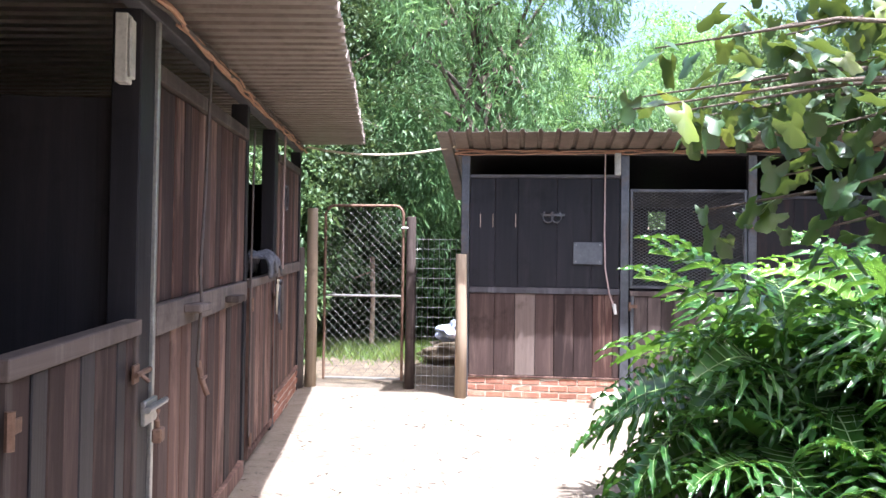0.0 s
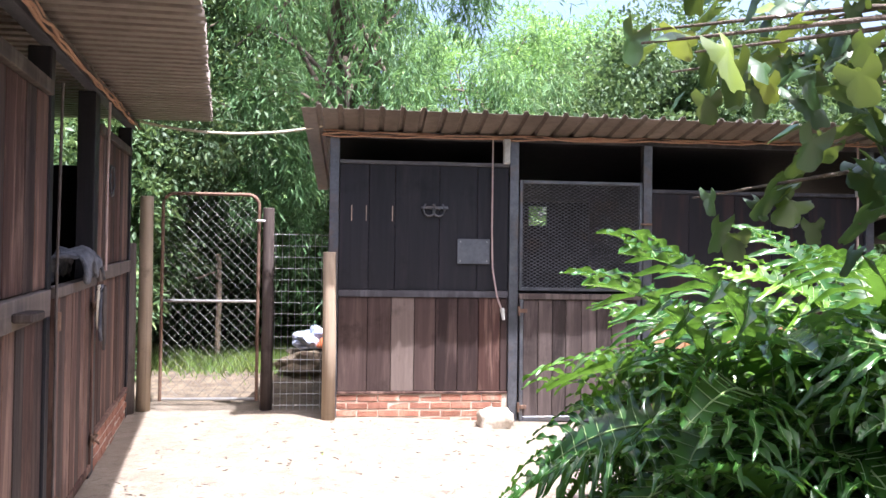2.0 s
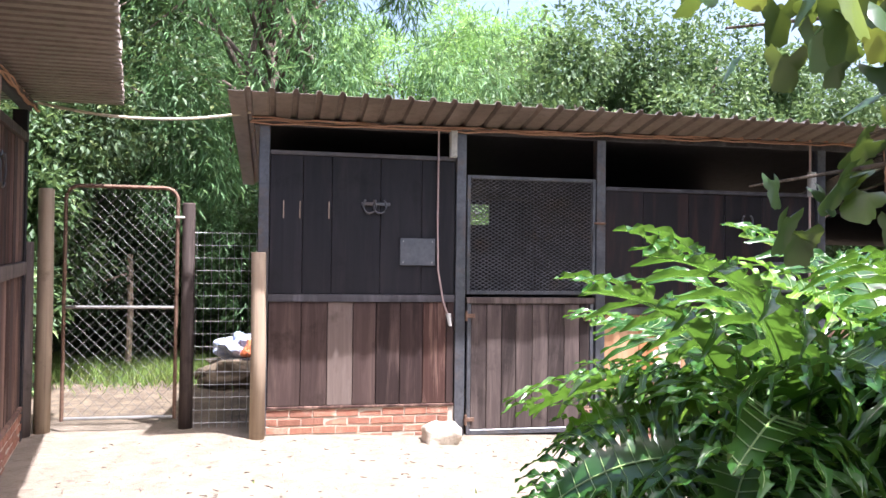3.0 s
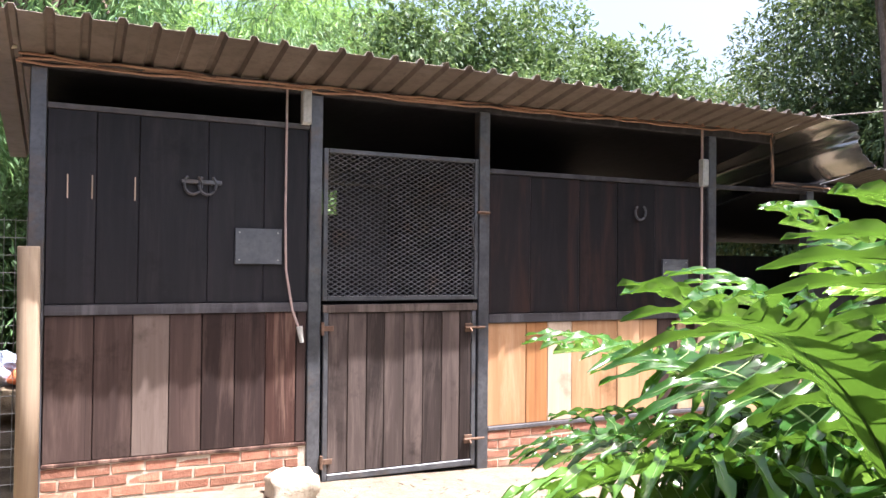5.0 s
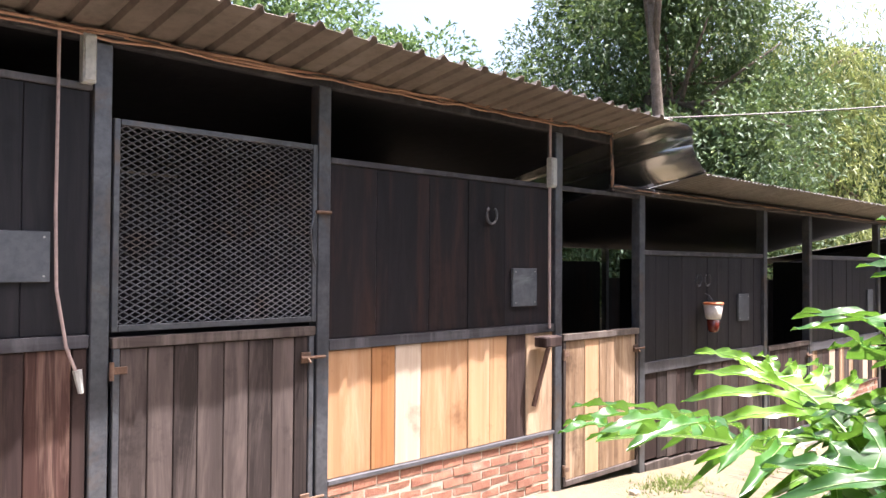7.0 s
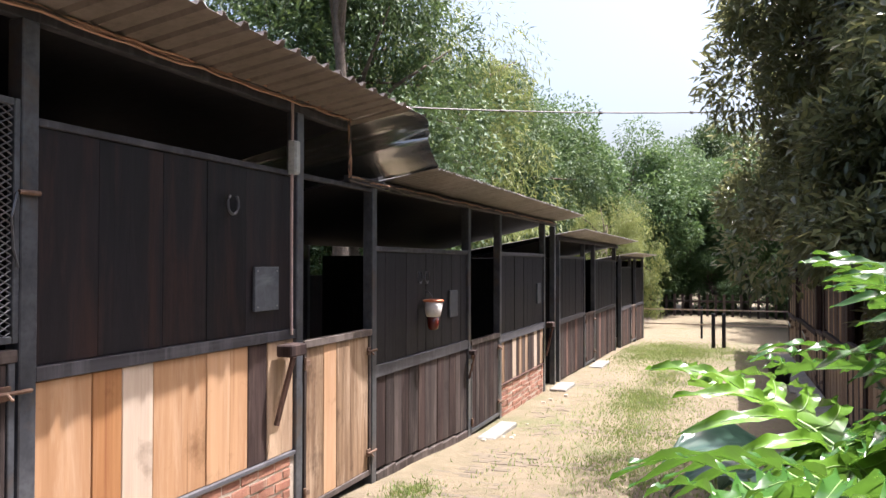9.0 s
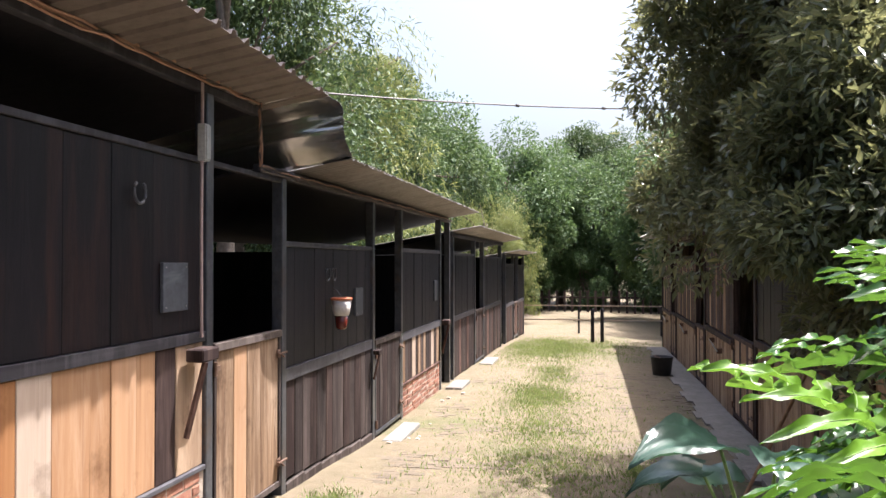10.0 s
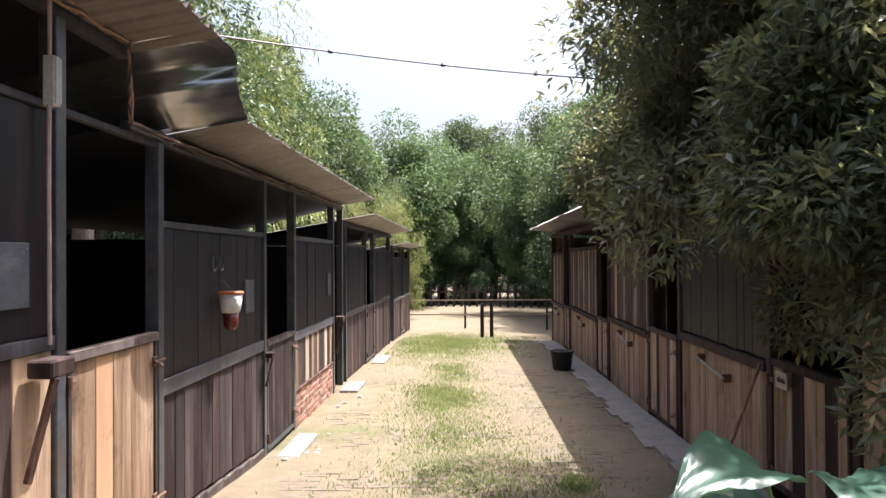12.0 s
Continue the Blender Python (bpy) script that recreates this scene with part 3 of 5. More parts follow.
part("rail", box_bm(2.315, 4.405, -0.02, 0.04, 1.265, 1.365), W_RAILX, wall3)
part("rail", box_bm(2.315, 4.405, -0.016, 0.04, 2.305, 2.37), W_RAILX, wall3)
part("foot_rail", box_bm(2.315, 4.405, -0.014, 0.05, 0.2, 0.232), W_RED, wall3)
plinth(wall3, 2.315, 4.46, -0.2, 0.198, 0.0, 4)
planks(wall3, -7.0, -4.7, -0.05, 2.4, 0.012, [W_RED, W_BROWN], 0.2, rl)
part("rear_boards", box_bm(-7.0, 4.5, 2.9, 2.94, -0.2, 2.3), W_BLACK, wall3)
part("bedding", box_bm(-7.0, 4.4, 0.14, 2.9, -0.3, 0.0), EARTH, wall3)
for s0 in (-7.0, -1.93, 0.6, 4.47):
    part("partition", box_bm(s0 - 0.015, s0 + 0.015, 0.13, 2.88, -0.2, 2.2), W_BLACK, wall3)
corrugated("roof_5", -7.2, 4.75, -0.78, 3.1, lambda x, y: 2.67 - 0.03 * y, 0.15, 0.06, LM, SHEET, "brown corrugated sheet roof seen from below its eave", True, 0.0, 0.5)
half_door(-3.2, -2.04, 0.02, 1.2, -0.01, LM, [W_BROWN, W_BLACK, W_BROWN], rl, "closed dark boarded stable half door with open top", W_RAIL, 0.12, top_mat=W_RAILX)
half_door(-4.68, -3.38, 0.02, 1.2, -0.01, LM, [W_BROWN], rl, "closed dark boarded stable half door with open top", W_RAIL, 0.14)
half_door(0.68, 2.08, 0.02, 1.33, -0.01, LM, [W_RED, W_BROWN, W_RED], rl, "closed reddish stable half door hung with a saddle cloth", W_RED, 0.17)


def plain(name, bm, mat, m, label, category, smooth=False, group=""):
    ob = link_mesh(name, bm, mat, None, "", smooth)
    ob.matrix_world = m
    return tagged(ob, label, category, group)


WARP = False
# latch of the near half door: galvanised plate and bolt
lt = empty("door_latch", LM @ Matrix.Translation((-1.93, -0.03, 0.88)), "galvanised kick-over latch with padlock on a stable door", "latch")
plate = part("latch_plate", box_bm(-0.12, 0.06, -0.02, 0.0, -0.05, 0.05), STEEL_LT, lt)
part("latch_bolt", tube_bm([(-0.14, -0.035, 0.02), (0.13, -0.035, 0.02)], 0.014, 8), STEEL_LT, plate)
bm = bmesh.new()
add_tube(bm, [(-0.02, -0.045, 0.0), (-0.05, -0.05, -0.04), (-0.03, -0.05, -0.09)], 0.01, 8)
add_box(bm, -0.06, 0.0, -0.07, -0.03, -0.13, -0.07, 0.006)
part("padlock", bm, RUST, plate)
# timber blocks and conduit on the left-hand front
for s0 in (-1.2, -0.15):
    plain("timber_block", box_bm(-0.13, 0.13, -0.085, 0.0, -0.022, 0.022, bev=0.008), W_RAIL, LM @ Matrix.Translation((s0, -0.02, 1.27)), "small dark timber block fixed on a rail", "bracket", group="rail brackets")
plain("conduit", tube_bm([(-0.97, -0.06, 2.62), (-0.98, -0.05, 2.3), (-1.05, -0.05, 1.8), (-1.12, -0.05, 1.45), (-1.12, -0.06, 1.3), (-1.1, -0.04, 0.95)], 0.009, 8), CABLE_DK, LM, "thin conduit hanging down the boarded stable front", "conduit")
tap = empty("water_tap", LM @ Matrix.Translation((-1.08, -0.04, 0.86)), "small rusty tap on a stable wall", "tap")
part("tap_body", tube_bm([(0, 0, 0.12), (0, -0.02, 0.02), (0, -0.05, -0.06)], 0.016, 8), RUST, tap)
part("tap_handle", tube_bm([(-0.06, -0.03, 0.03), (0.06, -0.03, 0.03)], 0.009, 6), RUST, tap)
plain("conduit", tube_bm([(2.45, -0.05, 2.75), (2.45, -0.04, 2.1), (2.47, -0.04, 1.45)], 0.01, 8), CONDUIT, LM, "thin conduit by a stable door post", "conduit")
plain("conduit", tube_bm([(0.64, -0.04, 2.5), (0.64, -0.03, 1.4), (0.66, -0.03, 0.2)], 0.008, 8), CABLE_DK, LM, "upright thin pipe beside a stable door", "conduit")


def horseshoe(m, r=0.07, label="rusty iron horseshoe nailed to boards"):
    pts = [(r * math.sin(a), -0.012, -r * 1.15 * math.cos(a)) for a in np.linspace(-2.5, 2.5, 15)]
    plain("horseshoe", tube_bm(pts, 0.01, 6), STEEL, m, label, "horseshoe", group="horseshoes")


horseshoe(LM @ Matrix.Translation((2.95, 0.0, 2.2)), 0.12)
# fluorescent fitting inside
fit1 = empty("light_fitting", LM @ Matrix.Translation((-2.085, 0.03, 2.36)), "grey unlit tube light box under the roof", "light fitting")
part("fitting_body", box_bm(-0.035, 0.035, 0, 0.05, -0.14, 0.14), GREYBOX, fit1)
part("fitting_cover", box_bm(-0.03, 0.03, -0.015, -0.001, -0.12, 0.12), GREYBOX, fit1)


def cloth(m):
    """A folded cloth over the door's top."""
    bm = bmesh.new()
    n, k = 16, 18
    rows = []
    for i in range(n + 1):
        x = -0.38 + 0.76 * i / n
        row = []
        for j in range(k + 1):
            a = -1 + 2 * j / k
            y, z = 0.075 * math.tanh(a * 3), 0.13 - 0.22 * max(0, abs(a) - 0.3) * (0.75 + 0.35 * math.sin(i * 0.8))
            w = 0.022 * noise.noise(Vector((x * 7, a * 4, 2.0)))
            row.append(bm.verts.new((x + w, y + w + (0.02 if a > 0 else -0.025), z + 1.6 * w + 0.06 * math.exp(-(x / 0.25) ** 2))))
        rows.append(row)
    for a, b in zip(rows, rows[1:]):
        for j in range(k):
            bm.faces.new((a[j], a[j + 1], b[j + 1], b[j]))
    ob = plain("saddle_cloth", bm, CLOTH, m, "dark crumpled saddle cloth hung over a half door", "cloth", True)
    mod = ob.modifiers.new("thickness", "SOLIDIFY")
    mod.thickness = 0.02


cloth(LM @ Matrix.Translation((1.55, 0.02, 1.4)))
hal = empty("halter", LM @ Matrix.Translation((1.85, -0.06, 1.3)), "worn rope halter hanging in loops from a door", "halter")
for k, (w, d) in enumerate(((0.05, 0.3), (0.08, 0.38), (0.04, 0.45))):
    part("rope_loop", tube_bm([(k * 0.03 + w * math.sin(a), -0.02 - 0.015 * k, 0.05 - d * 0.5 * (1 - math.cos(a))) for a in np.linspace(0, math.tau, 18)], 0.012, 6), [ROPE, CLOTH, CABLE_DK][k], hal)


def cable_bundle(name, m, a, b, n, label, seed, mat_list):
    e = empty(name, m, label, "cable")
    r2 = random.Random(seed)
    for k in range(n):
        off = Vector((0, r2.uniform(-0.02, 0.0), r2.uniform(-0.03, 0.03)))
        steps = int(max(8, (Vector(b) - Vector(a)).length * 5))
        pts = sag(Vector(a) + off, Vector(b) + off, r2.uniform(0.0, 0.03), steps, 0.012, r2)
        part("cable", tube_bm(pts, 0.009, 5), mat_list[k % len(mat_list)], e)


cable_bundle("cable_bundle", LM, (-7, -0.06, 2.36), (-1.7, -0.06, 2.6), 4, "tangled brown cables along the eave beam", 3, [CABLE, CABLE_DK, CABLE])
cable_bundle("cable_bundle", LM, (-1.7, -0.06, 2.6), (4.5, -0.06, 2.9), 5, "tangled brown cables along the eave beam", 4, [CABLE, CABLE_DK, CABLE])
cable_bundle("cable_bundle", I4, (-0.75, FY - 0.04, 2.865), (5.98, FY - 0.04, 2.93), 4, "bundle of sun-bleached cables under the eave", 5, [CABLE, CABLE_DK, CABLE])
cable_bundle("cable_bundle", I4, (5.98, FY - 0.05, 2.92), (6.0, FY - 0.05, 2.42), 4, "cables dropping to the lower eave", 6, [CABLE_DK, CABLE])
cable_bundle("cable_bundle", I4, (6.0, FY - 0.04, 2.4), (14.6, FY - 0.04, 2.4), 3, "dark cables along the lower eave", 7, [CABLE_DK, CABLE])
le = LM @ Vector((4.4, -0.08, 2.94))
plain("overhead_cable", tube_bm(sag(le, (-0.75, FY - 0.04, 2.93), 0.1, 14), 0.014, 6), ROPE, I4, "pale cable strung between two stable roofs", "cable")
oc = empty("overhead_wire", None, "thin dark wire strung across the lane", "wire")
wire_pts = sag((6.1, FY - 0.05, 3.06), (9.6, 4.9, 3.4), 0.07, 16)
part("wire", tube_bm(wire_pts, 0.008, 5), CABLE_DK, oc)
for k in (4, 7, 10, 13):
    p = wire_pts[k]
    part("wire_knot", tube_bm([p + Vector((-0.012, 0.012, 0)), p + Vector((0.012, -0.012, 0))], 0.015, 6), CABLE_DK, oc)

# conduits, switches, boards and plates on the long block
plain("conduit", tube_bm([(1.02, FY - 0.03, 2.88), (1.02, FY - 0.02, 1.9), (1.03, FY - 0.02, 1.5), (1.08, FY - 0.03, 1.2), (1.13, FY - 0.04, 1.06)], 0.009, 8), CONDUIT, I4, "pinkish conduit hanging on the dark stable front", "conduit")
plain("plug", tube_bm([(1.13, FY - 0.045, 1.08), (1.15, FY - 0.05, 0.96)], 0.025, 8, 0.015), GREYBOX, I4, "grey plug at the end of a cable", "plug")
plain("conduit", tube_bm([(5.08, FY - 0.03, 2.88), (5.08, FY - 0.025, 1.9), (5.08, FY - 0.03, 1.1)], 0.012, 8), CONDUIT, I4, "grey conduit running down the stable front", "conduit")
for bx, bz in ((1.165, 2.72), (5.1, 2.46)):
    sw = empty("switch_box", Matrix.Translation((bx, FY - 0.03, bz)), "grey weathered plastic junction box on a post", "switch box", "junction boxes")
    part("box_body", box_bm(-0.035, 0.035, -0.03, 0.03, -0.13, 0.13), GREYBOX, sw)
    part("box_lid", box_bm(-0.03, 0.03, -0.04, -0.0305, -0.12, 0.12), GREYBOX, sw)


def board(x0, x1, z0, z1, label):
    e = empty("name_board", Matrix.Translation((x0, FY - 0.004, z0)), label, "board", "slate boards")
    part("board_face", box_bm(0, x1 - x0, -0.006, 0.018, 0, z1 - z0, bev=0.003), PLATE, e)
    for sx in (0.03, x1 - x0 - 0.03):
        for sz in (0.03, z1 - z0 - 0.03):
            part("screw", tube_bm([(sx, -0.0065, sz), (sx, -0.011, sz)], 0.006, 6), STEEL_LT, e)


board(0.66, 1.0, 1.54, 1.8, "blank grey slate board on dark boards")
board(4.62, 4.93, 1.3, 1.62, "scratched dark slate board on black boards")
board(8.72, 9.0, 1.0, 1.32, "small pale grey slate board")
board(13.2, 13.45, 0.95, 1.3, "small grey slate board")
horseshoe(Matrix.Translation((0.36, FY, 2.1)), 0.06)
horseshoe(Matrix.Translation((0.46, FY, 2.1)), 0.06)
plain("hook_bar", box_bm(0.28, 0.56, FY - 0.012, FY + 0.015, 2.105, 2.135), STEEL, I4, "small pale bar with hooks on dark boards", "hook")
horseshoe(Matrix.Translation((4.35, FY, 2.05)), 0.06)
for hx in (7.75, 7.95):
    horseshoe(Matrix.Translation((hx, FY, 1.5)), 0.06)
for sx, sz in ((-0.44, 2.05), (-0.29, 2.05), (-0.02, 2.05)):
    plain("pale_mark", box_bm(sx - 0.004, sx + 0.004, FY + 0.008, FY + 0.02, sz - 0.08, sz + 0.08, bev=0.001), W_PALE, I4, "thin pale split strip in a dark board", "strip", group="pale strips")

# saddle rack timber by the light boards
rk = empty("timber_rack", Matrix.Translation((4.98, FY - 0.02, 0.95)), "reddish brown timber bracket leaning on pale boards", "bracket")
part("bracket_arm", box_bm(-0.1, 0.13, -0.13, 0.0, 0.0, 0.09, bev=0.01), W_BROWN, rk)
part("bracket_stay", tube_bm([(-0.05, -0.12, 0.0), (-0.12, -0.02, -0.5)], 0.022, 5), W_RED, rk)
rk2 = copy_thing(rk, Matrix.Translation((13.82, FY - 0.03, 0.5)))
rk2["label"] = "dark timber bracket on a stable post"
rk3 = copy_thing(rk, Matrix.Translation((9.42, FY - 0.03, 0.48)) @ Matrix.Diagonal((0.6, 0.6, 0.6, 1)))
rk3["label"] = "small dark timber bracket on a door post"

# hanging feeder
fd = empty("hanging_feeder", Matrix.Translation((7.88, FY - 0.115, 0.92)) @ Matrix.Scale(0.85, 4), "milky plastic feeder with orange rim and dark syrup", "feeder")


def lathe(prof, n=20):
    bm = bmesh.new()
    rings = [[bm.verts.new((r * math.cos(k * math.tau / n), r * math.sin(k * math.tau / n), z)) for k in range(n)] for r, z in prof]
    for a, b in zip(rings, rings[1:]):
        for k in range(n):
            bm.faces.new((a[k], a[(k + 1) % n], b[(k + 1) % n], b[k]))
    bm.faces.new(rings[0][::-1])
    bm.faces.new(rings[-1])
    return bm


jar = part("jar", lathe([(0.085, 0.17), (0.1, 0.2), (0.125, 0.36), (0.118, 0.36), (0.09, 0.2)]), MILKY, fd, "", True)
part("syrup", lathe([(0.05, 0.0), (0.07, 0.03), (0.083, 0.168), (0.02, 0.168)]), MOLASSES, jar, "dark red syrup", True)
part("rim", lathe([(0.128, 0.362), (0.136, 0.367), (0.136, 0.382), (0.11, 0.392), (0.04, 0.393)]), ORANGE, jar, "orange rim", True)
part("hanger", tube_bm([(0, 0, 0.4), (0, 0.06, 0.48), (0, 0.12, 0.5)], 0.006, 6), STEEL, fd)

# ---- gate and fence between the blocks ----
GY = 9.8


def gate():
    g = empty("wire_gate", Matrix.Translation((-2.43, GY, 0.05)), "closed galvanised pipe gate with chain-link mesh", "gate")
    w, h = 1.0, 2.2
    arc = [(0.12 - 0.12 * math.cos(a), 0, h - 0.12 + 0.12 * math.sin(a)) for a in np.linspace(0, math.pi / 2, 6)]
    arc2 = [(w - x, 0, z) for x, _, z in arc[::-1]]
    part("gate_frame", tube_bm([(0, 0, 0), *arc, *arc2, (w, 0, 0)], 0.018, 8), RUST, g, "pale rusty pipe frame")
    part("bottom_bar", tube_bm([(0.019, 0, 0.02), (w - 0.019, 0, 0.02)], 0.015, 8), STEEL_LT, g)
    part("middle_bar", tube_bm([(0.019, 0, 1.06), (w - 0.019, 0, 1.06)], 0.015, 8), STEEL_LT, g)
    bm = bmesh.new()
    pitch = 0.11
    k = -h
    while k < w:
        # wires rising to the right and to the left
        for flip in (False, True):
            a, b = max(0, k), min(w, k + h)
            if b > a + 0.02:
                p, q = (a, a - k), (b, b - k)
                if flip:
                    p, q = (w - p[0], p[1]), (w - q[0], q[1])
                add_strand(bm, p, q, 0.0017)
        k += pitch
    part("chain_link", bm, WIRE, g, "diamond chain-link wire")
    part("latch", tube_bm([(w - 0.02, -0.04, 1.92), (w + 0.1, -0.04, 1.92), (w + 0.12, -0.04, 1.85)], 0.014, 6), STEEL_LT, g)


gate()


def pole(x, y, h, r, label, mat=W_POST, lean=0.0):
    z0 = gz(x, y) - 0.1
    p = plain("fence_post", tube_bm([(0, 0, 0), (lean * 0.5 + 0.006, 0.004, h * 0.5), (lean, 0, h), (lean, 0, h + 0.012)], r, 12, r * 0.9), mat, Matrix.Translation((x, y, z0)), label, "post", True, "fence posts")
    return p


pole(-2.6, GY, 2.35, 0.075, "tall round weathered gum-pole gate post")
pole(-2.74, GY - 0.15, 1.85, 0.09, "short thick dark round post beside the gate", W_RAIL)
pole(-1.33, GY, 2.25, 0.065, "round weathered gate post", W_RAIL)
pole(-0.645, 9.24, 1.78, 0.07, "pale round fence post at the stable corner", W_POST, -0.01)


def wire_fence():
    f = empty("wire_fence", Matrix.Translation((-1.27, GY, 0)), "welded wire mesh fence panel between posts", "fence")
    bm = bmesh.new()
    for k in range(9):
        x = 0.02 + k * 0.07
        add_strand(bm, (x, -0.08), (x, 1.85), 0.0026)
    for k in range(16):
        add_strand(bm, (0.0, 0.0 + k * 0.122), (0.62, 0.0 + k * 0.122), 0.0026)
    part("welded_mesh", bm, STEEL_LT, f)


wire_fence()

# ---- right-hand barn ----
BY = 4.65
wall4 = structure("wall_4", Matrix.Translation((0, 0, 0)), "streaked pine boarded barn front in the shade")
BM = pose(24.8, BY, 0, 0, 0, 180)
wall4.matrix_world = BM
rr = random.Random(31)


def bs(x):
    return 24.8 - x


def b_top(x):
    return float(np.interp(x, [6, 10.5, 15.2, 24.8], [0.72, 0.6, 0.4, 0.2]))


def bfoot(s):
    return gz(24.8 - s, BY) + 0.0


bays = [(24.8, 21.9, 0), (21.9, 20.7, 1), (20.7, 16.6, 0), (16.6, 15.3, 1), (15.3, 12.2, 0), (12.2, 10.6, 1), (10.6, 7.8, 0), (7.8, 6.3, 1)]
for xa, xb, is_door in bays:
    zt = b_top((xa + xb) / 2)
    if is_door:
        half_door(bs(xa) + 0.06, bs(xb) - 0.06, gz(xb, BY) + 0.04, zt, -0.01, BM, [W_STREAK, W_STREAK, W_BROWN], rr, "closed streaked pine half door with open top", W_BROWN, 0.18, "barn half doors", W_BROWN)
    else:
        planks(wall4, bs(xa) + 0.05, bs(xb) - 0.05, -1, zt - 0.09, 0.01, W_STREAK, 0.19, rr, bottom=bfoot)
        planks(wall4, bs(xa) + 0.05, bs(xb) - 0.05, zt + 0.01, zt + 1.35, 0.012, W_BLACK if xa < 11 else [W_RED, W_GREY, W_STREAK, W_BROWN], 0.2, rr, ragged=0.02)
        part("rail", box_bm(bs(xa) + 0.05, bs(xb) - 0.05, -0.03, 0.04, zt - 0.085, zt), W_BROWN, wall4)
        part("rail", box_bm(bs(xa) + 0.05, bs(xb) - 0.05, -0.02, 0.04, zt + 1.355, zt + 1.42), W_BROWN, wall4)
        tw = empty("tie_rail", BM @ Matrix.Translation(((bs(xa) + bs(xb)) / 2, -0.05, zt - 0.22)), "thin pale metal tie bar on barn boards", "rail", "tie bars")
        part("tie_bar", tube_bm([(-0.4, -0.03, 0.04), (0.45, -0.03, -0.06)], 0.014, 6), STEEL_LT, tw)
        part("tie_bracket", box_bm(-0.42, -0.38, -0.03, 0.05, 0.0, 0.08), RUST, tw)
        part("tie_bracket", box_bm(0.4, 0.44, -0.03, 0.05, -0.1, -0.02), RUST, tw)
for x in (24.8, 21.9, 20.7, 16.6, 15.3, 12.2, 10.6, 7.8, 6.3):
    post(wall4, bs(x), -0.015, gz(x, BY) - 0.2, 2.1, 0.1, 0.1, W_BROWN)
part("rear_boards", box_bm(0, 18.45, 3.4, 3.44, -1.4, 2.2), W_BLACK, wall4)
part("end_boards", box_bm(-0.05, -0.02, 0, 3.4, -1.4, 2.1), W_STREAK, wall4)
part("end_boards", box_bm(18.56, 18.6, 0, 3.4, -1.0, 2.1), W_STREAK, wall4)
part("eave_beam", box_bm(0, 18.5, -0.02, 0.06, 2.1, 2.18), W_BROWN, wall4)
corrugated("roof_6", -0.6, 18.8, -0.62, 3.6, lambda x, y: 2.3 - 0.12 * y, 0.09, 0.02, BM, SHEET_GREY, "grey corrugated barn roof with overhanging eave")
# name sign on a barn door, with lettering that cannot be read
sg = empty("name_sign", BM @ Matrix.Translation((bs(7.4), -0.05, 0.55)) @ Matrix.Scale(0.66, 4), "small pale wooden name sign on a barn door", "sign")
part("sign_board", box_bm(-0.17, 0.17, -0.02, 0.0, -0.1, 0.1), W_PALE, sg)
bm = bmesh.new()
for k, (a, b) in enumerate(((-0.12, -0.08), (-0.07, -0.02), (-0.01, 0.03), (0.04, 0.07), (0.08, 0.12))):
    add_box(bm, a, b, -0.023, -0.0205, -0.03, 0.02 + 0.02 * (k % 2))
part("lettering", bm, W_BLACK, sg, "dark unreadable lettering")


def broom():
    b = empty("broom", None, "long-handled broom leaning on barn boards", "broom")
    a, c = Vector((6.9, 5.5, gz(6.9, 5.5))), Vector((7.85, BY + 0.06, 0.62))
    part("broom_handle", tube_bm([a, a.lerp(c, 0.5), c], 0.016, 8), W_PINE, b)
    bm = bmesh.new()
    add_box(bm, 6.75, 7.05, 5.46, 5.54, gz(6.9, 5.5), gz(6.9, 5.5) + 0.09, 0.01)
    part("broom_head", bm, PLASTIC_BLK, b)


broom()


def bucket(x, y):
    e = empty("bucket", Matrix.Translation((x, y, gz(x, y))), "black rubber bucket standing on the lane", "bucket")
    part("bucket_body", lathe([(0.17, 0.0), (0.185, 0.02), (0.225, 0.36), (0.24, 0.37), (0.24, 0.39), (0.215, 0.39), (0.17, 0.05)]), PLASTIC_BLK, e, "", True)
    part("bucket_handle", tube_bm([(0.24 * math.cos(a), 0.05 + 0.1 * math.sin(a), 0.38 + 0.02 * math.sin(a)) for a in np.linspace(0, math.pi, 12)], 0.008, 6), RUST, e)


bucket(17.0, 5.3)

# thresholds and stones
for x, y, w, d in ((9.9, 8.98, 1.1, 0.24), (14.2, 9.0, 0.9, 0.3), (18.4, 9.0, 1.2, 0.3)):
    bm = box_bm(-w / 2, w / 2, -d / 2, d / 2, -0.08, 0.04, bev=0.015)
    for v in bm.verts:
        v.co += 0.015 * noise.noise_vector(v.co * 5 + Vector((x, 0, 0)))
    plain("threshold_slab", bm, CONCRETE, Matrix.Translation((x, y + 0.12, gz(x, y) + 0.01)), "pale worn concrete doorstep slab", "slab", group="doorstep slabs")


def stone(x, y, r, label, flat=0.7):
    bm = bmesh.new()
    bmesh.ops.create_icosphere(bm, subdivisions=3, radius=1)
    for v in bm.verts:
        d = v.co.copy()
        q = Vector([max(-0.72, min(0.72, c)) for c in d])
        v.co = q * r * (1.15 + 0.3 * noise.noise(d * 1.3 + Vector((x, y, 0))))
        v.co.z *= flat
        v.co += 0.05 * r * noise.noise_vector(d * 5)
    plain("stone", bm, STONE, Matrix.Translation((x, y, gz(x, y) + r * 0.4 * flat)), label, "stone", True, "loose stones")


stone(1.02, 9.08, 0.19, "pale squarish stone beside the stable door")
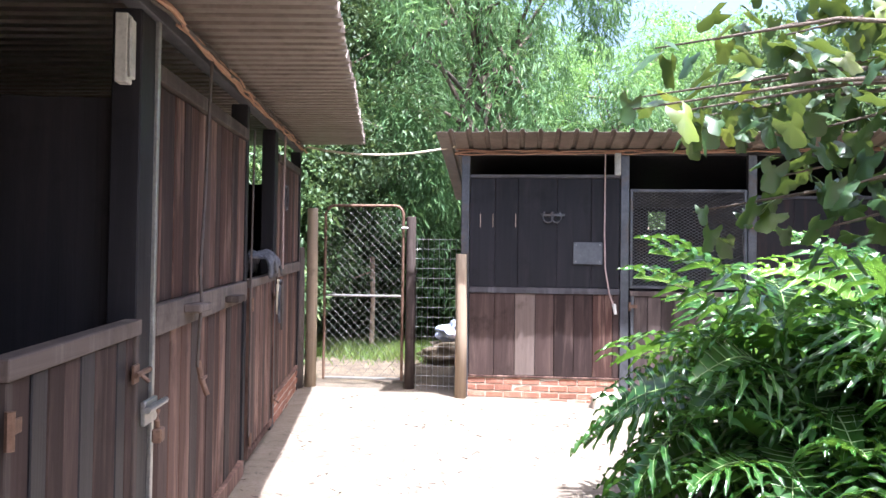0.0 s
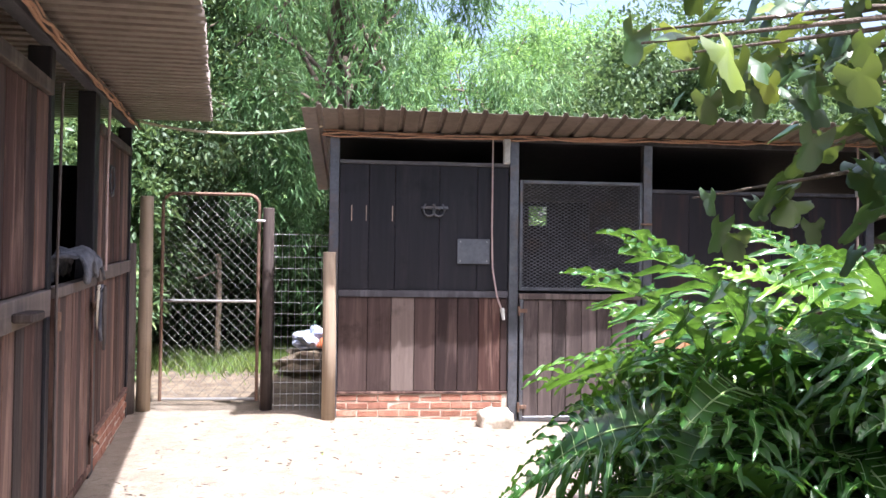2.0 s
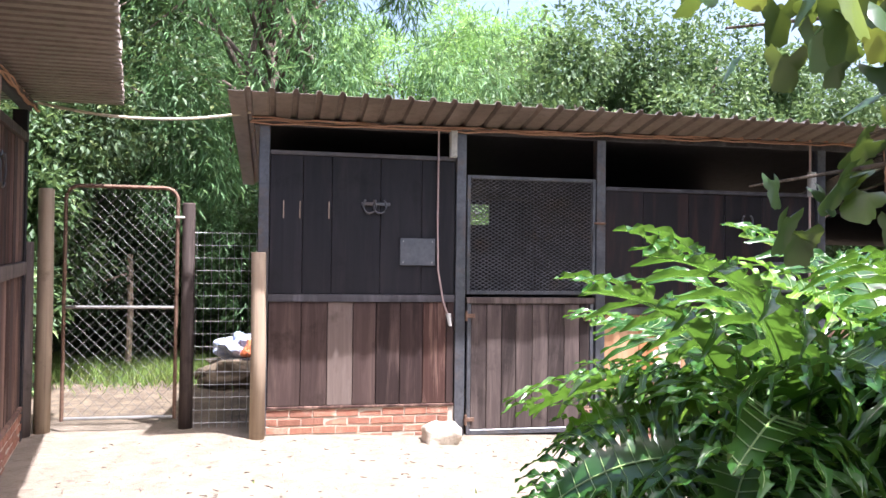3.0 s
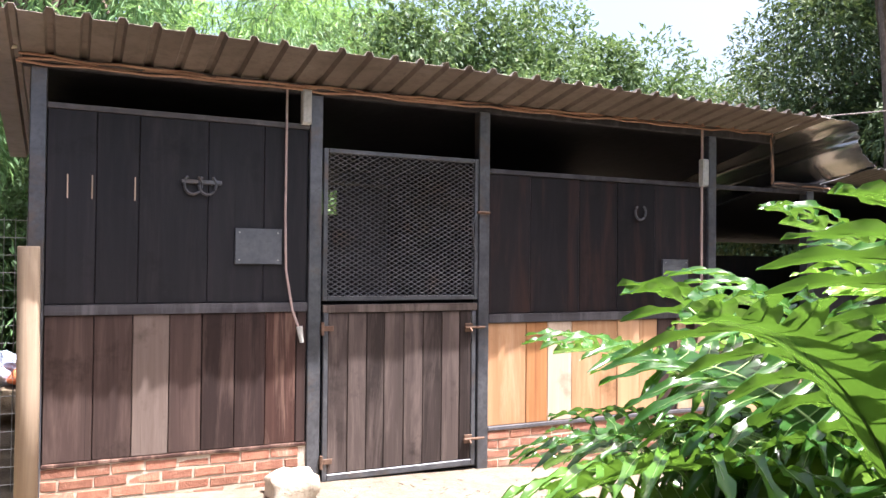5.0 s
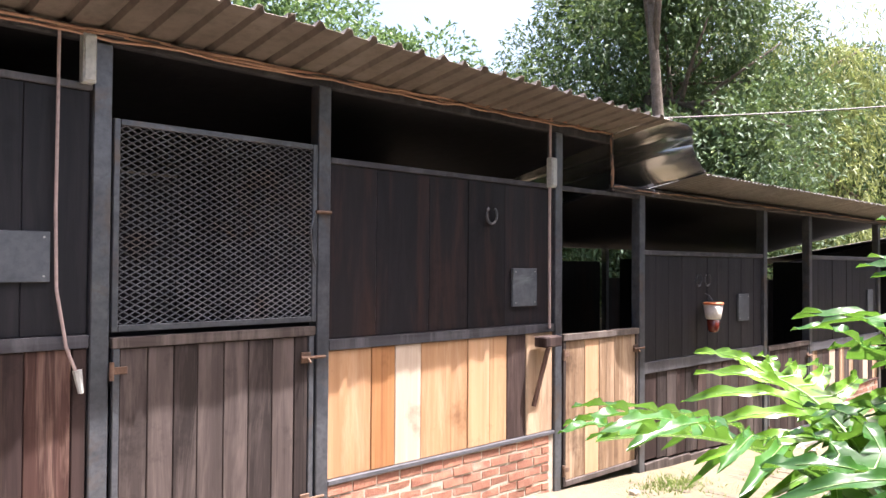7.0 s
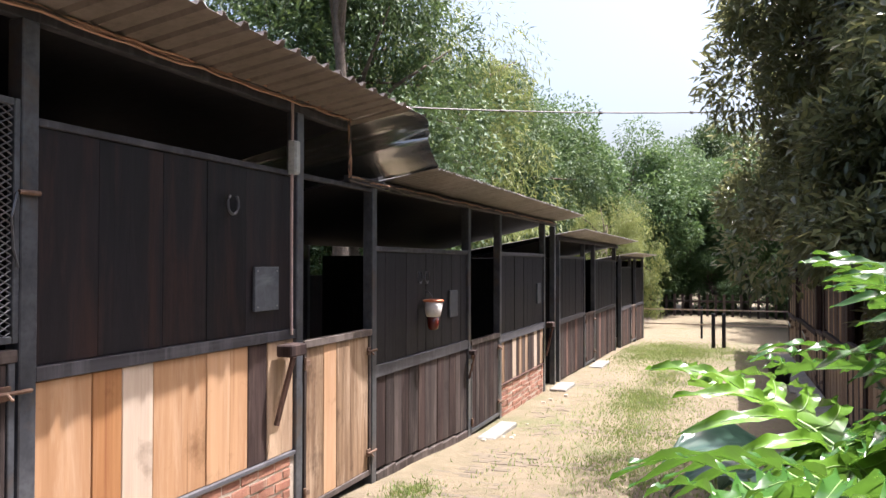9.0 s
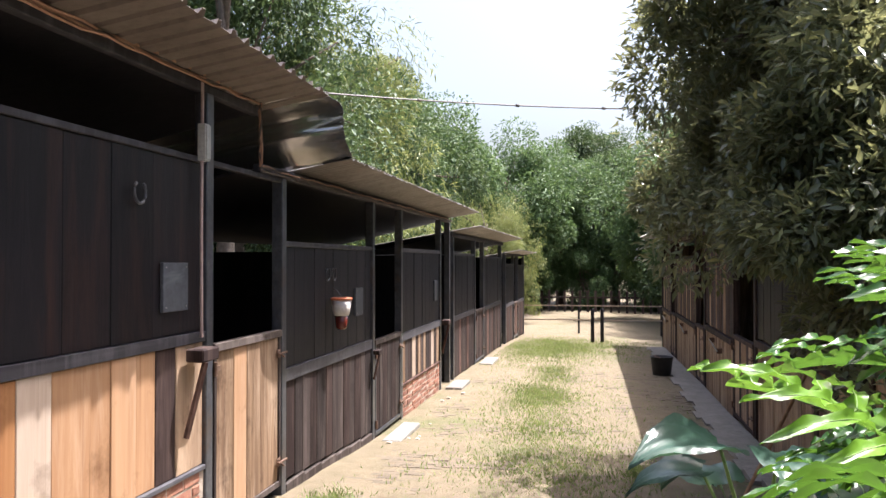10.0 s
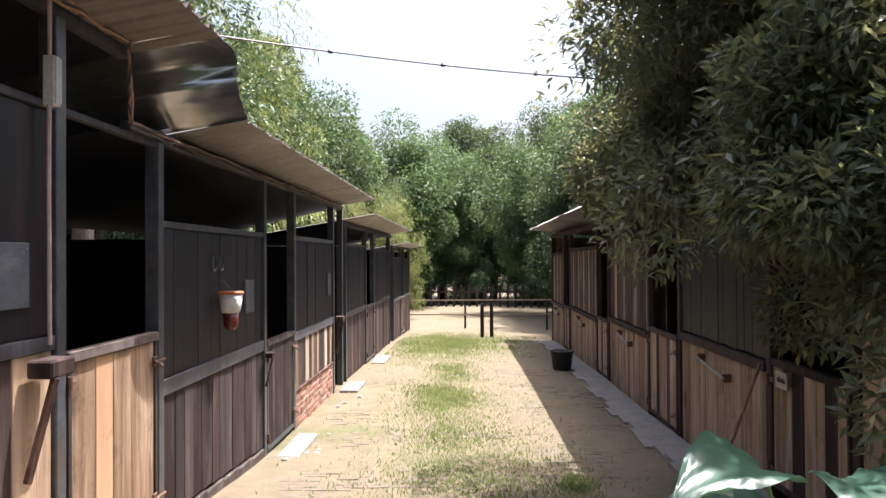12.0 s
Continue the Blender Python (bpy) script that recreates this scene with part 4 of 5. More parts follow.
for k in range(10):
    sx, sy = rr.uniform(5.5, 14), rr.uniform(8.8, 9.2)
    stone(sx, sy, rr.uniform(0.02, 0.05), "small stone along the stable foot")

# barn-side concrete strip
bm = bmesh.new()
for k in range(36):
    xa, xb = 6 + k * 0.5, 6.498 + k * 0.5
    made = add_box(bm, xa, xb, BY + 0.03, 5.15 + 0.06 * math.sin(k * 1.7), gz(xa, 5) - 0.1, gz(xa, 5) + 0.03)
ob = link_mesh("kerb_strip", bm, CONCRETE)
tagged(ob, "worn concrete strip along the barn foot", "kerb", "", "structure")

# ---- yard clutter behind the fence ----
for k, (x, y, r, mt, lb) in enumerate(((-0.95, 12.8, 0.32, CLOTH_LT, "pale blue crumpled tarpaulin on a heap"), (-0.35, 12.9, 0.3, CLOTH_LT, "white crumpled plastic sheet on a heap"), (-0.6, 12.6, 0.3, ORANGE, "orange brown crumpled sack on a heap"))):
    bm = bmesh.new()
    bmesh.ops.create_icosphere(bm, subdivisions=4, radius=r)
    for v in bm.verts:
        v.co += v.co.normalized() * r * 0.55 * noise.noise(v.co * 6 + Vector((k * 5, 0, 0)))
        v.co.z *= 0.55
    plain("crumpled_sheet", bm, mt, Matrix.Translation((x, y, 0.42)), lb, "tarpaulin", False)
bm = bmesh.new()
bmesh.ops.create_icosphere(bm, subdivisions=4, radius=0.95)
for v in bm.verts:
    v.co += v.co.normalized() * 0.3 * noise.noise(v.co * 4)
    v.co.z *= 0.36
plain("earth_mound", bm, EARTH, Matrix.Translation((-0.6, 12.9, 0.0)), "dark heap of earth and stable litter", "heap", True)
st = empty("garden_stake", Matrix.Translation((-2.6, 14.0, gz(-2.6, 14) - 0.05)), "pale wooden stake with crossbar behind the gate", "stake")
part("stake_post", tube_bm([(0, 0, 0), (0.02, 0, 0.9), (0, 0, 1.75)], 0.045, 8), W_POST, st)
part("stake_arm", tube_bm([(-0.35, -0.03, 1.35), (0.05, -0.03, 1.5)], 0.02, 6), W_POST, st)

# ---- paddock fence at the end of the lane ----
FX = 31.0
pf = empty("paddock_fence", None, "paddock fence of dark posts and pale tape", "fence")
for k in range(6):
    y = -2 + k * 3.1
    part("fence_post", tube_bm([(FX, y, gz(FX, y) - 0.2), (FX, y, gz(FX, y) + 1.2)], 0.04, 8), W_BLACK, pf)
for h in (0.55, 1.1):
    part("fence_tape", box_bm(FX - 0.075, FX - 0.07, -3, 13.5, gz(FX, 5) + h, gz(FX, 5) + h + 0.045, bev=0), W_PALE, pf)
for k, y in enumerate((6.45, 6.15)):
    pole(25.5 + k * 0.3, y + 0.3, 1.15, 0.06, "dark round post standing in the lane", W_BLACK)
ff = empty("picket_fence", None, "pale picket fence far behind the paddock", "fence")
for k in range(46):
    y = -6 + k * 0.45
    part("picket", box_bm(47, 47.04, y, y + 0.14, -1.6, -0.1, bev=0), W_GREY, ff)
part("fence_rail", box_bm(47.05, 47.08, -6, 14.7, -0.55, -0.45), W_GREY, ff)

# ---- trees ----


def leaves_mesh(name, centres, radii, count, length, width, mat, seed, droop=0.3, shape=2):
    """Many small folded leaves round clump centres."""
    g = np.random.default_rng(seed)
    c = np.array(centres)
    idx = g.integers(0, len(c), count)
    d = g.normal(size=(count, 3))
    d /= np.linalg.norm(d, axis=1)[:, None]
    rad = np.array(radii)[idx] * np.cbrt(g.uniform(0.15, 1, count))
    p = c[idx] + d * rad[:, None]
    axis_ = d * 0.7 + g.normal(size=(count, 3)) * 0.6
    axis_[:, 2] -= droop
    axis_ /= np.linalg.norm(axis_, axis=1)[:, None]
    side = np.cross(axis_, g.normal(size=(count, 3)) * 0.5 + np.array([0, 0, 1.0]))
    side /= np.linalg.norm(side, axis=1)[:, None] + 1e-9
    nrm = np.cross(side, axis_)
    ln = (length * g.uniform(0.6, 1.3, count))[:, None]
    wd = (width * g.uniform(0.6, 1.3, count))[:, None]
    v = np.stack([p, p + axis_ * ln * 0.45 + side * wd * 0.5 + nrm * wd * 0.18, p + axis_ * ln - nrm * ln * 0.12, p + axis_ * ln * 0.45 - side * wd * 0.5 + nrm * wd * 0.18], axis=1).reshape(-1, 3)
    me = bpy.data.meshes.new(name)
    n = count
    me.vertices.add(n * 4)
    me.vertices.foreach_set("co", v.astype(np.float32).ravel())
    base = np.arange(n) * 4
    f = np.stack([base, base + 1, base + 2, base, base + 2, base + 3], axis=1).ravel()
    me.loops.add(n * 6)
    me.loops.foreach_set("vertex_index", f.astype(np.int32))
    me.polygons.add(n * 2)
    me.polygons.foreach_set("loop_start", (np.arange(n * 2) * 3).astype(np.int32))
    me.update(calc_edges=True)
    me.materials.append(mat)
    return me


def tree(name, label, h, spread, mat, leaf, count, seed, trunk_r=0.2, crown_low=0.25, weep=False, clump=0.8, n_clumps=46):
    g = random.Random(seed)
    e = empty(name, None, label, "tree")
    bm = bmesh.new()
    top = Vector((g.uniform(-0.4, 0.4), g.uniform(-0.4, 0.4), h * 0.75))
    mid = Vector((g.uniform(-0.25, 0.25), g.uniform(-0.25, 0.25), h * 0.35))
    add_tube(bm, [(0, 0, -0.3), mid * 0.5, mid, mid.lerp(top, 0.5), top], trunk_r, 9, trunk_r * 0.2)
    cs, rs = [], []
    for k in range(n_clumps):
        a, u = g.uniform(0, math.tau), g.uniform(-1, 1)
        rr_ = spread * math.sqrt(max(0.05, 1 - u * u)) * g.uniform(0.45, 1.0)
        z = h * (crown_low + (1 - crown_low) * (0.5 + 0.5 * u) * g.uniform(0.9, 1.0))
        c = Vector((rr_ * math.cos(a), rr_ * math.sin(a), z))
        cs.append(c)
        rs.append(clump * g.uniform(0.6, 1.25))
        if k % 3 == 0:
            s = mid.lerp(top, g.uniform(0, 0.9))
            add_tube(bm, [s, s.lerp(c, 0.5) + Vector((0, 0, 0.25)), c], trunk_r * 0.32, 5, 0.015)
        if weep:
            for q in range(4):
                cs.append(c + Vector((g.uniform(-0.5, 0.5), g.uniform(-0.5, 0.5), -0.45 * (q + 1))))
                rs.append(clump * 0.42)
    part("trunk", bm, BARK, e, "", True)
    me = leaves_mesh("crown", [tuple(c) for c in cs], rs, count, leaf[0], leaf[1], mat, seed, 0.9 if weep else 0.25)
    cr = new("crown", me)
    cr.parent = e
    return e


def at(x, y, turn=0, s=1.0, sink=0.0):
    return Matrix.Translation((x, y, gz(x, y) - sink)) @ Matrix.Rotation(radians(turn), 4, "Z") @ Matrix.Scale(s, 4)


def put(proto, m, label=None):
    t = copy_thing(proto, Matrix())
    t.matrix_basis = m
    if label:
        t["label"] = label
    return t


def forest():
    will = tree("willow_tree", "tall feathery green wattle tree behind the stables", 9.5, 3.6, L_WILLOW, (0.2, 0.03), 52000, 1, 0.22, 0.2, True, 0.95, 60)
    dark = tree("dark_tree", "dense dark-leaved tree behind the yard", 8.5, 3.4, L_DARK, (0.15, 0.06), 52000, 2, 0.25, 0.12, False, 1.0, 64)
    midt = tree("broadleaf_tree", "mid-green broadleaf tree on the slope", 7.5, 3.4, L_MID, (0.16, 0.075), 45000, 3, 0.22, 0.15, False, 0.95, 60)
    lite = tree("acacia_tree", "light green spreading acacia on the slope", 8.0, 4.2, L_LIGHT, (0.15, 0.05), 45000, 4, 0.2, 0.3, False, 0.9, 64)
    yell = tree("pepper_tree", "yellowish drooping pepper tree", 6.5, 2.6, L_YELLOW, (0.16, 0.025), 40000, 5, 0.2, 0.15, True, 0.8, 46)
    shrub = tree("shrub", "dense mid-green shrub behind the wire gate", 3.2, 1.7, L_MID, (0.12, 0.05), 22000, 6, 0.06, 0.05, False, 0.6, 40)
    will.matrix_world = at(-0.6, 15.5, 0)
    dark.matrix_world = at(-5.0, 18.0, 40, 1.1)
    midt.matrix_world = at(6.2, 18.5, 0, 0.95, 0.3)
    lite.matrix_world = at(3.4, 25.0, 0, 0.95)
    yell.matrix_world = at(20.0, 22.0, 0, 1.25, 0.6)
    gum = tree("gum_tree", "tall bare-trunked gum tree behind the stable roofs", 13.0, 2.2, L_DARK, (0.15, 0.04), 9000, 12, 0.22, 0.72, False, 0.7, 24)
    gum.children[0].data.materials[0] = W_POST
    gum.matrix_world = at(13.75, 13.6, 0)
    shrub.matrix_world = at(-3.3, 16.0, 0)
    put(dark, at(-4.7, 14.4, 140, 0.85), "dark tree shading the ground behind the gate")
    put(shrub, at(-1.4, 16.4, 80, 1.1))
    put(shrub, at(0.3, 15.0, 150, 1.0))
    put(shrub, at(-5.2, 14.5, 200, 1.15))
    put(shrub, at(-4.4, 12.2, 300, 1.1))
    put(shrub, at(2.0, 15.8, 20, 0.95))
    put(will, at(-3.6, 20.0, 120, 1.05))
    put(dark, at(-1.5, 22.0, 200, 0.9))
    put(dark, at(-9.0, 15.0, 100, 1.0))
    put(midt, at(9.4, 18.8, 90, 1.0, 0.3))
    put(midt, at(13.2, 20.5, 180, 0.95, 0.6))
    put(lite, at(7.5, 26.0, 100, 1.0))
    put(lite, at(0.0, 29.0, 210, 1.0))
    put(yell, at(16.5, 20.5, 60, 1.15, 0.8), "pale drooping tree behind the roofs")
    put(yell, at(36.0, 11.6, 130, 0.95), "yellowish drooping tree at the end of the row")
    put(dark, at(17.2, 15.2, 60, 1.15), "tall dark tree behind the stable roofs")
    put(yell, at(21.8, 15.0, 300, 1.6), "tall yellow-green weeping tree behind the roofs")
    put(dark, at(18.5, 17.5, 10, 1.2), "tall dark tree behind the stable roofs")
    put(dark, at(27.0, 14.8, 250, 1.15), "tall dark tree behind the far stalls")
    put(will, at(25.0, 17.5, 250, 0.95), "pale green weeping tree behind the roofs")
    for k, (x, y, s) in enumerate(((48, 12, 1.4), (55, 5.5, 1.2), (46, 17, 1.6), (54, 9, 1.35), (52, 0, 1.5), (42, 20, 1.6), (43, -4, 1.3), (60, 7, 1.5), (58, 2.5, 1.5))):
        put([midt, dark, midt][k % 3], at(x, y, 50 * k, s), "broadleaf tree beyond the paddock")
    for k, (x, y, s) in enumerate(((32, 1.2, 1.05), (37, -0.5, 1.3), (28.5, -0.5, 1.2), (41, 2.2, 1.2))):
        put([dark, midt][k % 2], at(x, y, 77 * k, s), "dark green tree past the barn end")
    for k, (x, y) in enumerate(((50, 7.5), (51, 11), (49.5, 3), (51, 0), (50, 14))):
        put(shrub, at(x, y, 40 * k, 1.1), "green shrub behind the paddock")
    for k in range(9):
        put([midt, dark][k % 2], at(-9 + 1.5 * (k % 2), -8 + k * 2.4, 33 * k, 0.9), "tree standing behind the stable block")


forest()


def overhang_tree():
    e = tree("overhanging_tree", "large dark tree hanging over the barn roof", 8.2, 3.6, L_OVER, (0.12, 0.04), 32000, 9, 0.24, 0.32, False, 0.95, 80)
    e.matrix_world = Matrix.Translation((8.9, 2.6, -0.4))
    g = random.Random(79)
    limbs = []
    for k in range(13):
        # boughs fan out towards the lane and droop at their ends
        root = Vector((0, 0.1, 2.4 + (0.37 * k) % 1.6))
        tip = Vector((-4.2 + 3.6 * ((k * 0.618) % 1), g.uniform(2.5, 3.3), 1.9 + 2.8 * ((k * 0.414) % 1)))
        limbs.append((root, root.lerp(tip, 0.55) + Vector((0, 0, 0.55)), tip))
    cs, rs = [], []
    for k in range(190):
        r0, m0, t0 = limbs[k % 13]
        u = 0.45 + 0.55 * g.random() ** 0.5
        p = m0.lerp(t0, (u - 0.5) * 2) if u > 0.5 else r0.lerp(m0, u * 2)
        cs.append(tuple(p + Vector((g.gauss(0, 0.38), g.gauss(0, 0.3), g.gauss(0.1, 0.5)))))
        rs.append(g.uniform(0.22, 0.5))
    ob = new("lower_bough", leaves_mesh("lower_bough", cs, rs, 130000, 0.1, 0.034, L_OVER, 77, 0.1))
    ob.parent = e
    bm = bmesh.new()
    for run in limbs:
        add_tube(bm, run, 0.06, 6, 0.012)
    part("limb", bm, BARK, e, "", True)


overhang_tree()

# ---- split-leaf philodendron ----


def philo_leaf(seed, length=0.85, width=0.7, lobes=10):
    """One deeply cut leaf along +x, arching down at its tip; ruffled fingers with side teeth, raised pale veins."""
    g = random.Random(seed)
    bm = bmesh.new()
    n = lobes * 2

    def mid(t):
        return Vector((length * t, 0.0, 0.2 * length * math.sin(t * 2.0) - 0.34 * length * t * t))

    def half(t):
        return 0.13 * width * math.sin(math.pi * (0.1 + 0.86 * t)) ** 0.7 + 0.006

    ribs = [bm.verts.new(mid(k / n) - Vector((0, 0, 0.008))) for k in range(n + 1)]
    edge = [[bm.verts.new(mid(k / n) + Vector((0, q * half(k / n), 0.014))) for k in range(n + 1)] for q in (1, -1)]
    for k in range(n):
        bm.faces.new((edge[0][k], ribs[k], ribs[k + 1], edge[0][k + 1]))
        bm.faces.new((ribs[k], edge[1][k], edge[1][k + 1], ribs[k + 1]))
    veins = []
    for side, sg_ in ((0, 1), (1, -1)):
        for k in range(lobes):
            tm = (k + 0.5) / lobes
            env = math.sin(math.pi * (0.2 + 0.74 * tm)) ** 0.8
            reach = width * 0.52 * env * g.uniform(0.86, 1.12)
            lean = -0.75 + 1.9 * tm + g.uniform(-0.1, 0.1)
            row = [edge[side][2 * k], edge[side][2 * k + 1], edge[side][2 * k + 2]]
            o = row[1].co.copy()
            prev = [row[0], None, row[1], None, row[2]]
            base_w = length / lobes * 0.5
            droop, phase = g.uniform(0.25, 0.6), g.uniform(0, 6.28)
            steps, line = 13, [mid(tm), o + Vector((0, 0, 0.004))]
            for q in range(1, steps + 1):
                u = q / steps
                ang = lean * (0.75 + 0.35 * u)
                c = o + Vector((reach * u * math.sin(ang), sg_ * reach * u * math.cos(ang), 0.12 * reach * math.sin(u * 2.6) - droop * reach * u * u))
                teeth = 0.75 * max(0.0, math.sin(u * 14 + phase)) * min(1, 2 * u)
                w = base_w * (0.56 + 0.4 * math.exp(-(u * 5) ** 2)) * math.sqrt(max(0.012, 1 - u ** 4)) * (0.85 + teeth)
                d = Vector((math.cos(ang), -sg_ * math.sin(ang), 0))
                now = []
                for h in (-1, -0.5, 0, 0.5, 1):
                    ruffle = 0.34 * base_w * math.sin(u * 17 + phase + 2.4 * h) * abs(h) + 0.3 * base_w * abs(h)
                    now.append(bm.verts.new(c + d * (h * w) + Vector((0, 0, ruffle))))
                if prev[1] is None:
                    quads = [(prev[0], prev[2], now[2], now[1]), (prev[2], prev[4], now[3], now[2])]
                    tris = [(prev[0], now[1], now[0]), (prev[4], now[4], now[3])]
                    for f in quads + tris:
                        bm.faces.new(f)
                else:
                    for h in range(4):
                        bm.faces.new((prev[h], prev[h + 1], now[h + 1], now[h]))
                prev = now
                if q < steps - 1 and q % 2 == 0:
                    line.append(c + Vector((0, 0, 0.003)))
            veins.append(line)
    bmesh.ops.recalc_face_normals(bm, faces=list(bm.faces))
    blade = len(bm.faces)
    for line in veins:
        add_tube(bm, line, 0.0028, 3, 0.001, False)
    add_tube(bm, [mid(k / 10) for k in range(11)], 0.009, 5, 0.002)
    bm.faces.ensure_lookup_table()
    for f in bm.faces[blade:]:
        f.material_index = 1
    return bm


def heart_leaf(seed, length=0.5, width=0.4):
    g = random.Random(seed)
    bm = bmesh.new()
    n, k = 12, 6
    rows = []
    for i in range(n + 1):
        t = i / n
        w = width * 0.5 * (math.sin(math.pi * min(1, t * 0.93 + 0.07) ** 0.62)) + 0.002
        row = []
        for j in range(-k, k + 1):
            u = j / k
            row.append(bm.verts.new((length * t - 0.12 * length * abs(u) * (1 - t), w * u, 0.2 * length * math.sin(t * 2) - 0.3 * length * t * t + 0.14 * w * abs(u) + 0.016 * math.sin(u * 9 + t * 14) * abs(u))))
        rows.append(row)
    for a, b in zip(rows, rows[1:]):
        for j in range(2 * k):
            bm.faces.new((a[j], b[j], b[j + 1], a[j + 1]))
    return bm


def plant_part(name, me, parent, m):
    ob = new(name, me)
    ob.parent = parent
    ob.matrix_basis = m
    return ob


def mesh_of(name, bm, mat):
    me = bpy.data.meshes.new(name)
    bm.to_mesh(me)
    bm.free()
    me.materials.append(mat)
    me.shade_smooth()
    return me


LEAVES = [mesh_of("leaf", philo_leaf(k, 0.78 + 0.05 * k, 0.72 + 0.05 * (k % 3), 10 + k % 3), L_PHILO) for k in range(5)]
for me in LEAVES:
    me.materials.append(VEIN)
HEART = [mesh_of("heart_leaf", heart_leaf(k), L_HEART) for k in range(2)]
HEART_B = mesh_of("heart_leaf", heart_leaf(4, 0.52, 0.36), L_BLUE)


def philodendron(x, y, n, size, height, seed, label):
    """Long stalks rise from a short scarred stem and carry arching leaves, the upper ones steep, the lower ones hanging."""
    g = random.Random(seed)
    e = empty("philodendron", Matrix.Translation((x, y, gz(x, y))), label, "plant", "philodendrons")
    crown = 0.34 * height
    part("stem", tube_bm([(0, 0, -0.1), (0.05, 0.03, crown * 0.5), (0.0, 0.02, crown)], 0.075, 9, 0.06), BARK, e, "brown scarred stem", True)
    for k in range(n):
        a = k * 2.399 + g.uniform(-0.35, 0.35)
        u = (k + 0.5) / n
        sc = size * g.uniform(0.78, 1.05)
        out = (0.62 - 0.36 * u) * size * g.uniform(0.8, 1.15)
        z = crown * 0.75 + (height - 0.5 * size - crown * 0.75) * u ** 0.8 * g.uniform(0.92, 1.04)
        c = Vector((out * math.cos(a), out * math.sin(a), z))
        s = Vector((0.03 * math.cos(a), 0.03 * math.sin(a), crown * (0.6 + 0.4 * u)))
        part("stalk", tube_bm([s, s.lerp(c, 0.5) + Vector((0, 0, 0.1)), c], 0.015, 6, 0.009), STEM, e, "", True)
        up = radians(-30 + 72 * u ** 1.3 + g.uniform(-12, 12))
        m = Matrix.Translation(c) @ Matrix.Rotation(a + g.uniform(-0.35, 0.35), 4, "Z") @ Matrix.Rotation(-up, 4, "Y") @ Matrix.Rotation(g.uniform(-0.45, 0.45), 4, "X") @ Matrix.Scale(sc, 4)
        plant_part("leaf", LEAVES[k % 5], e, m)
    return e


BIG = "big glossy split-leaf philodendron beside the yard"
philodendron(1.65, 4.75, 34, 0.95, 1.72, 1, BIG)
philodendron(2.35, 4.0, 34, 0.95, 1.7, 2, BIG)
philodendron(2.4, 5.0, 36, 0.95, 1.9, 7, "tall glossy split-leaf philodendron beside the lane")
philodendron(1.9, 5.42, 28, 0.9, 1.5, 9, "split-leaf philodendron beside the lane")
philodendron(3.2, 4.65, 30, 0.9, 1.75, 3, "tall glossy split-leaf philodendron beside the lane")
philodendron(1.55, 4.1, 20, 0.7, 1.1, 5, "low split-leaf philodendron at the edge of the yard")
philodendron(3.5, 5.15, 20, 0.68, 1.15, 4, "low split-leaf philodendron beside the lane")


def elephant_ear(x, y, n, seed, mesh, h, label):
    g = random.Random(seed)
    e = empty("elephant_ear", Matrix.Translation((x, y, gz(x, y))), label, "plant", "elephant ears")
    for k in range(n):
        a = k * 2.4 + g.uniform(-0.3, 0.3) + seed
        c = Vector((0.3 * math.cos(a), 0.3 * math.sin(a), h * g.uniform(0.6, 1.0)))
        part("stalk", tube_bm([(0, 0, -0.05), c * 0.5 + Vector((0, 0, 0.1)), c], 0.016, 6, 0.008), STEM, e, "", True)
        m = Matrix.Translation(c) @ Matrix.Rotation(a, 4, "Z") @ Matrix.Rotation(radians(g.uniform(-5, 30)), 4, "Y") @ Matrix.Rotation(g.uniform(-0.3, 0.3), 4, "X") @ Matrix.Scale(g.uniform(0.8, 1.2), 4)
        plant_part("leaf", mesh, e, m)


elephant_ear(4.4, 5.8, 7, 2, HEART_B, 1.0, "bluish broad-leaved elephant ear plant by the lane")
elephant_ear(2.65, 5.75, 5, 5, HEART[0], 1.25, "yellow-green heart-leaved plant among split leaves")
elephant_ear(1.75, 5.15, 4, 1, HEART[1], 1.3, "yellow-green heart-leaved plant among split leaves")

# ---- fig branches over the yard ----


def fig_leaf(seed):
    g = random.Random(seed)
    bm = bmesh.new()
    out = []
    for k in range(40):
        a = -math.pi + k * math.tau / 40
        lob = 0.55 + 0.45 * abs(math.cos(a * 2.5 * 0.5 + 0.0)) if abs(a) < 2.6 else 0.35
        r = 0.085 * lob * (1.15 if abs(a) < 0.5 else 1.0) * g.uniform(0.93, 1.07)
        out.append((0.085 + r * math.cos(a) * 1.15, r * math.sin(a)))
    mid = bm.verts.new((0.08, 0, 0.01))
    ring = [bm.verts.new((x, y, 0.02 * math.sin(x * 40) * 0.3 - 1.6 * y * y - 1.2 * x * x)) for x, y in out]
    for k in range(40):
        bm.faces.new((mid, ring[k], ring[(k + 1) % 40]))
    return bm


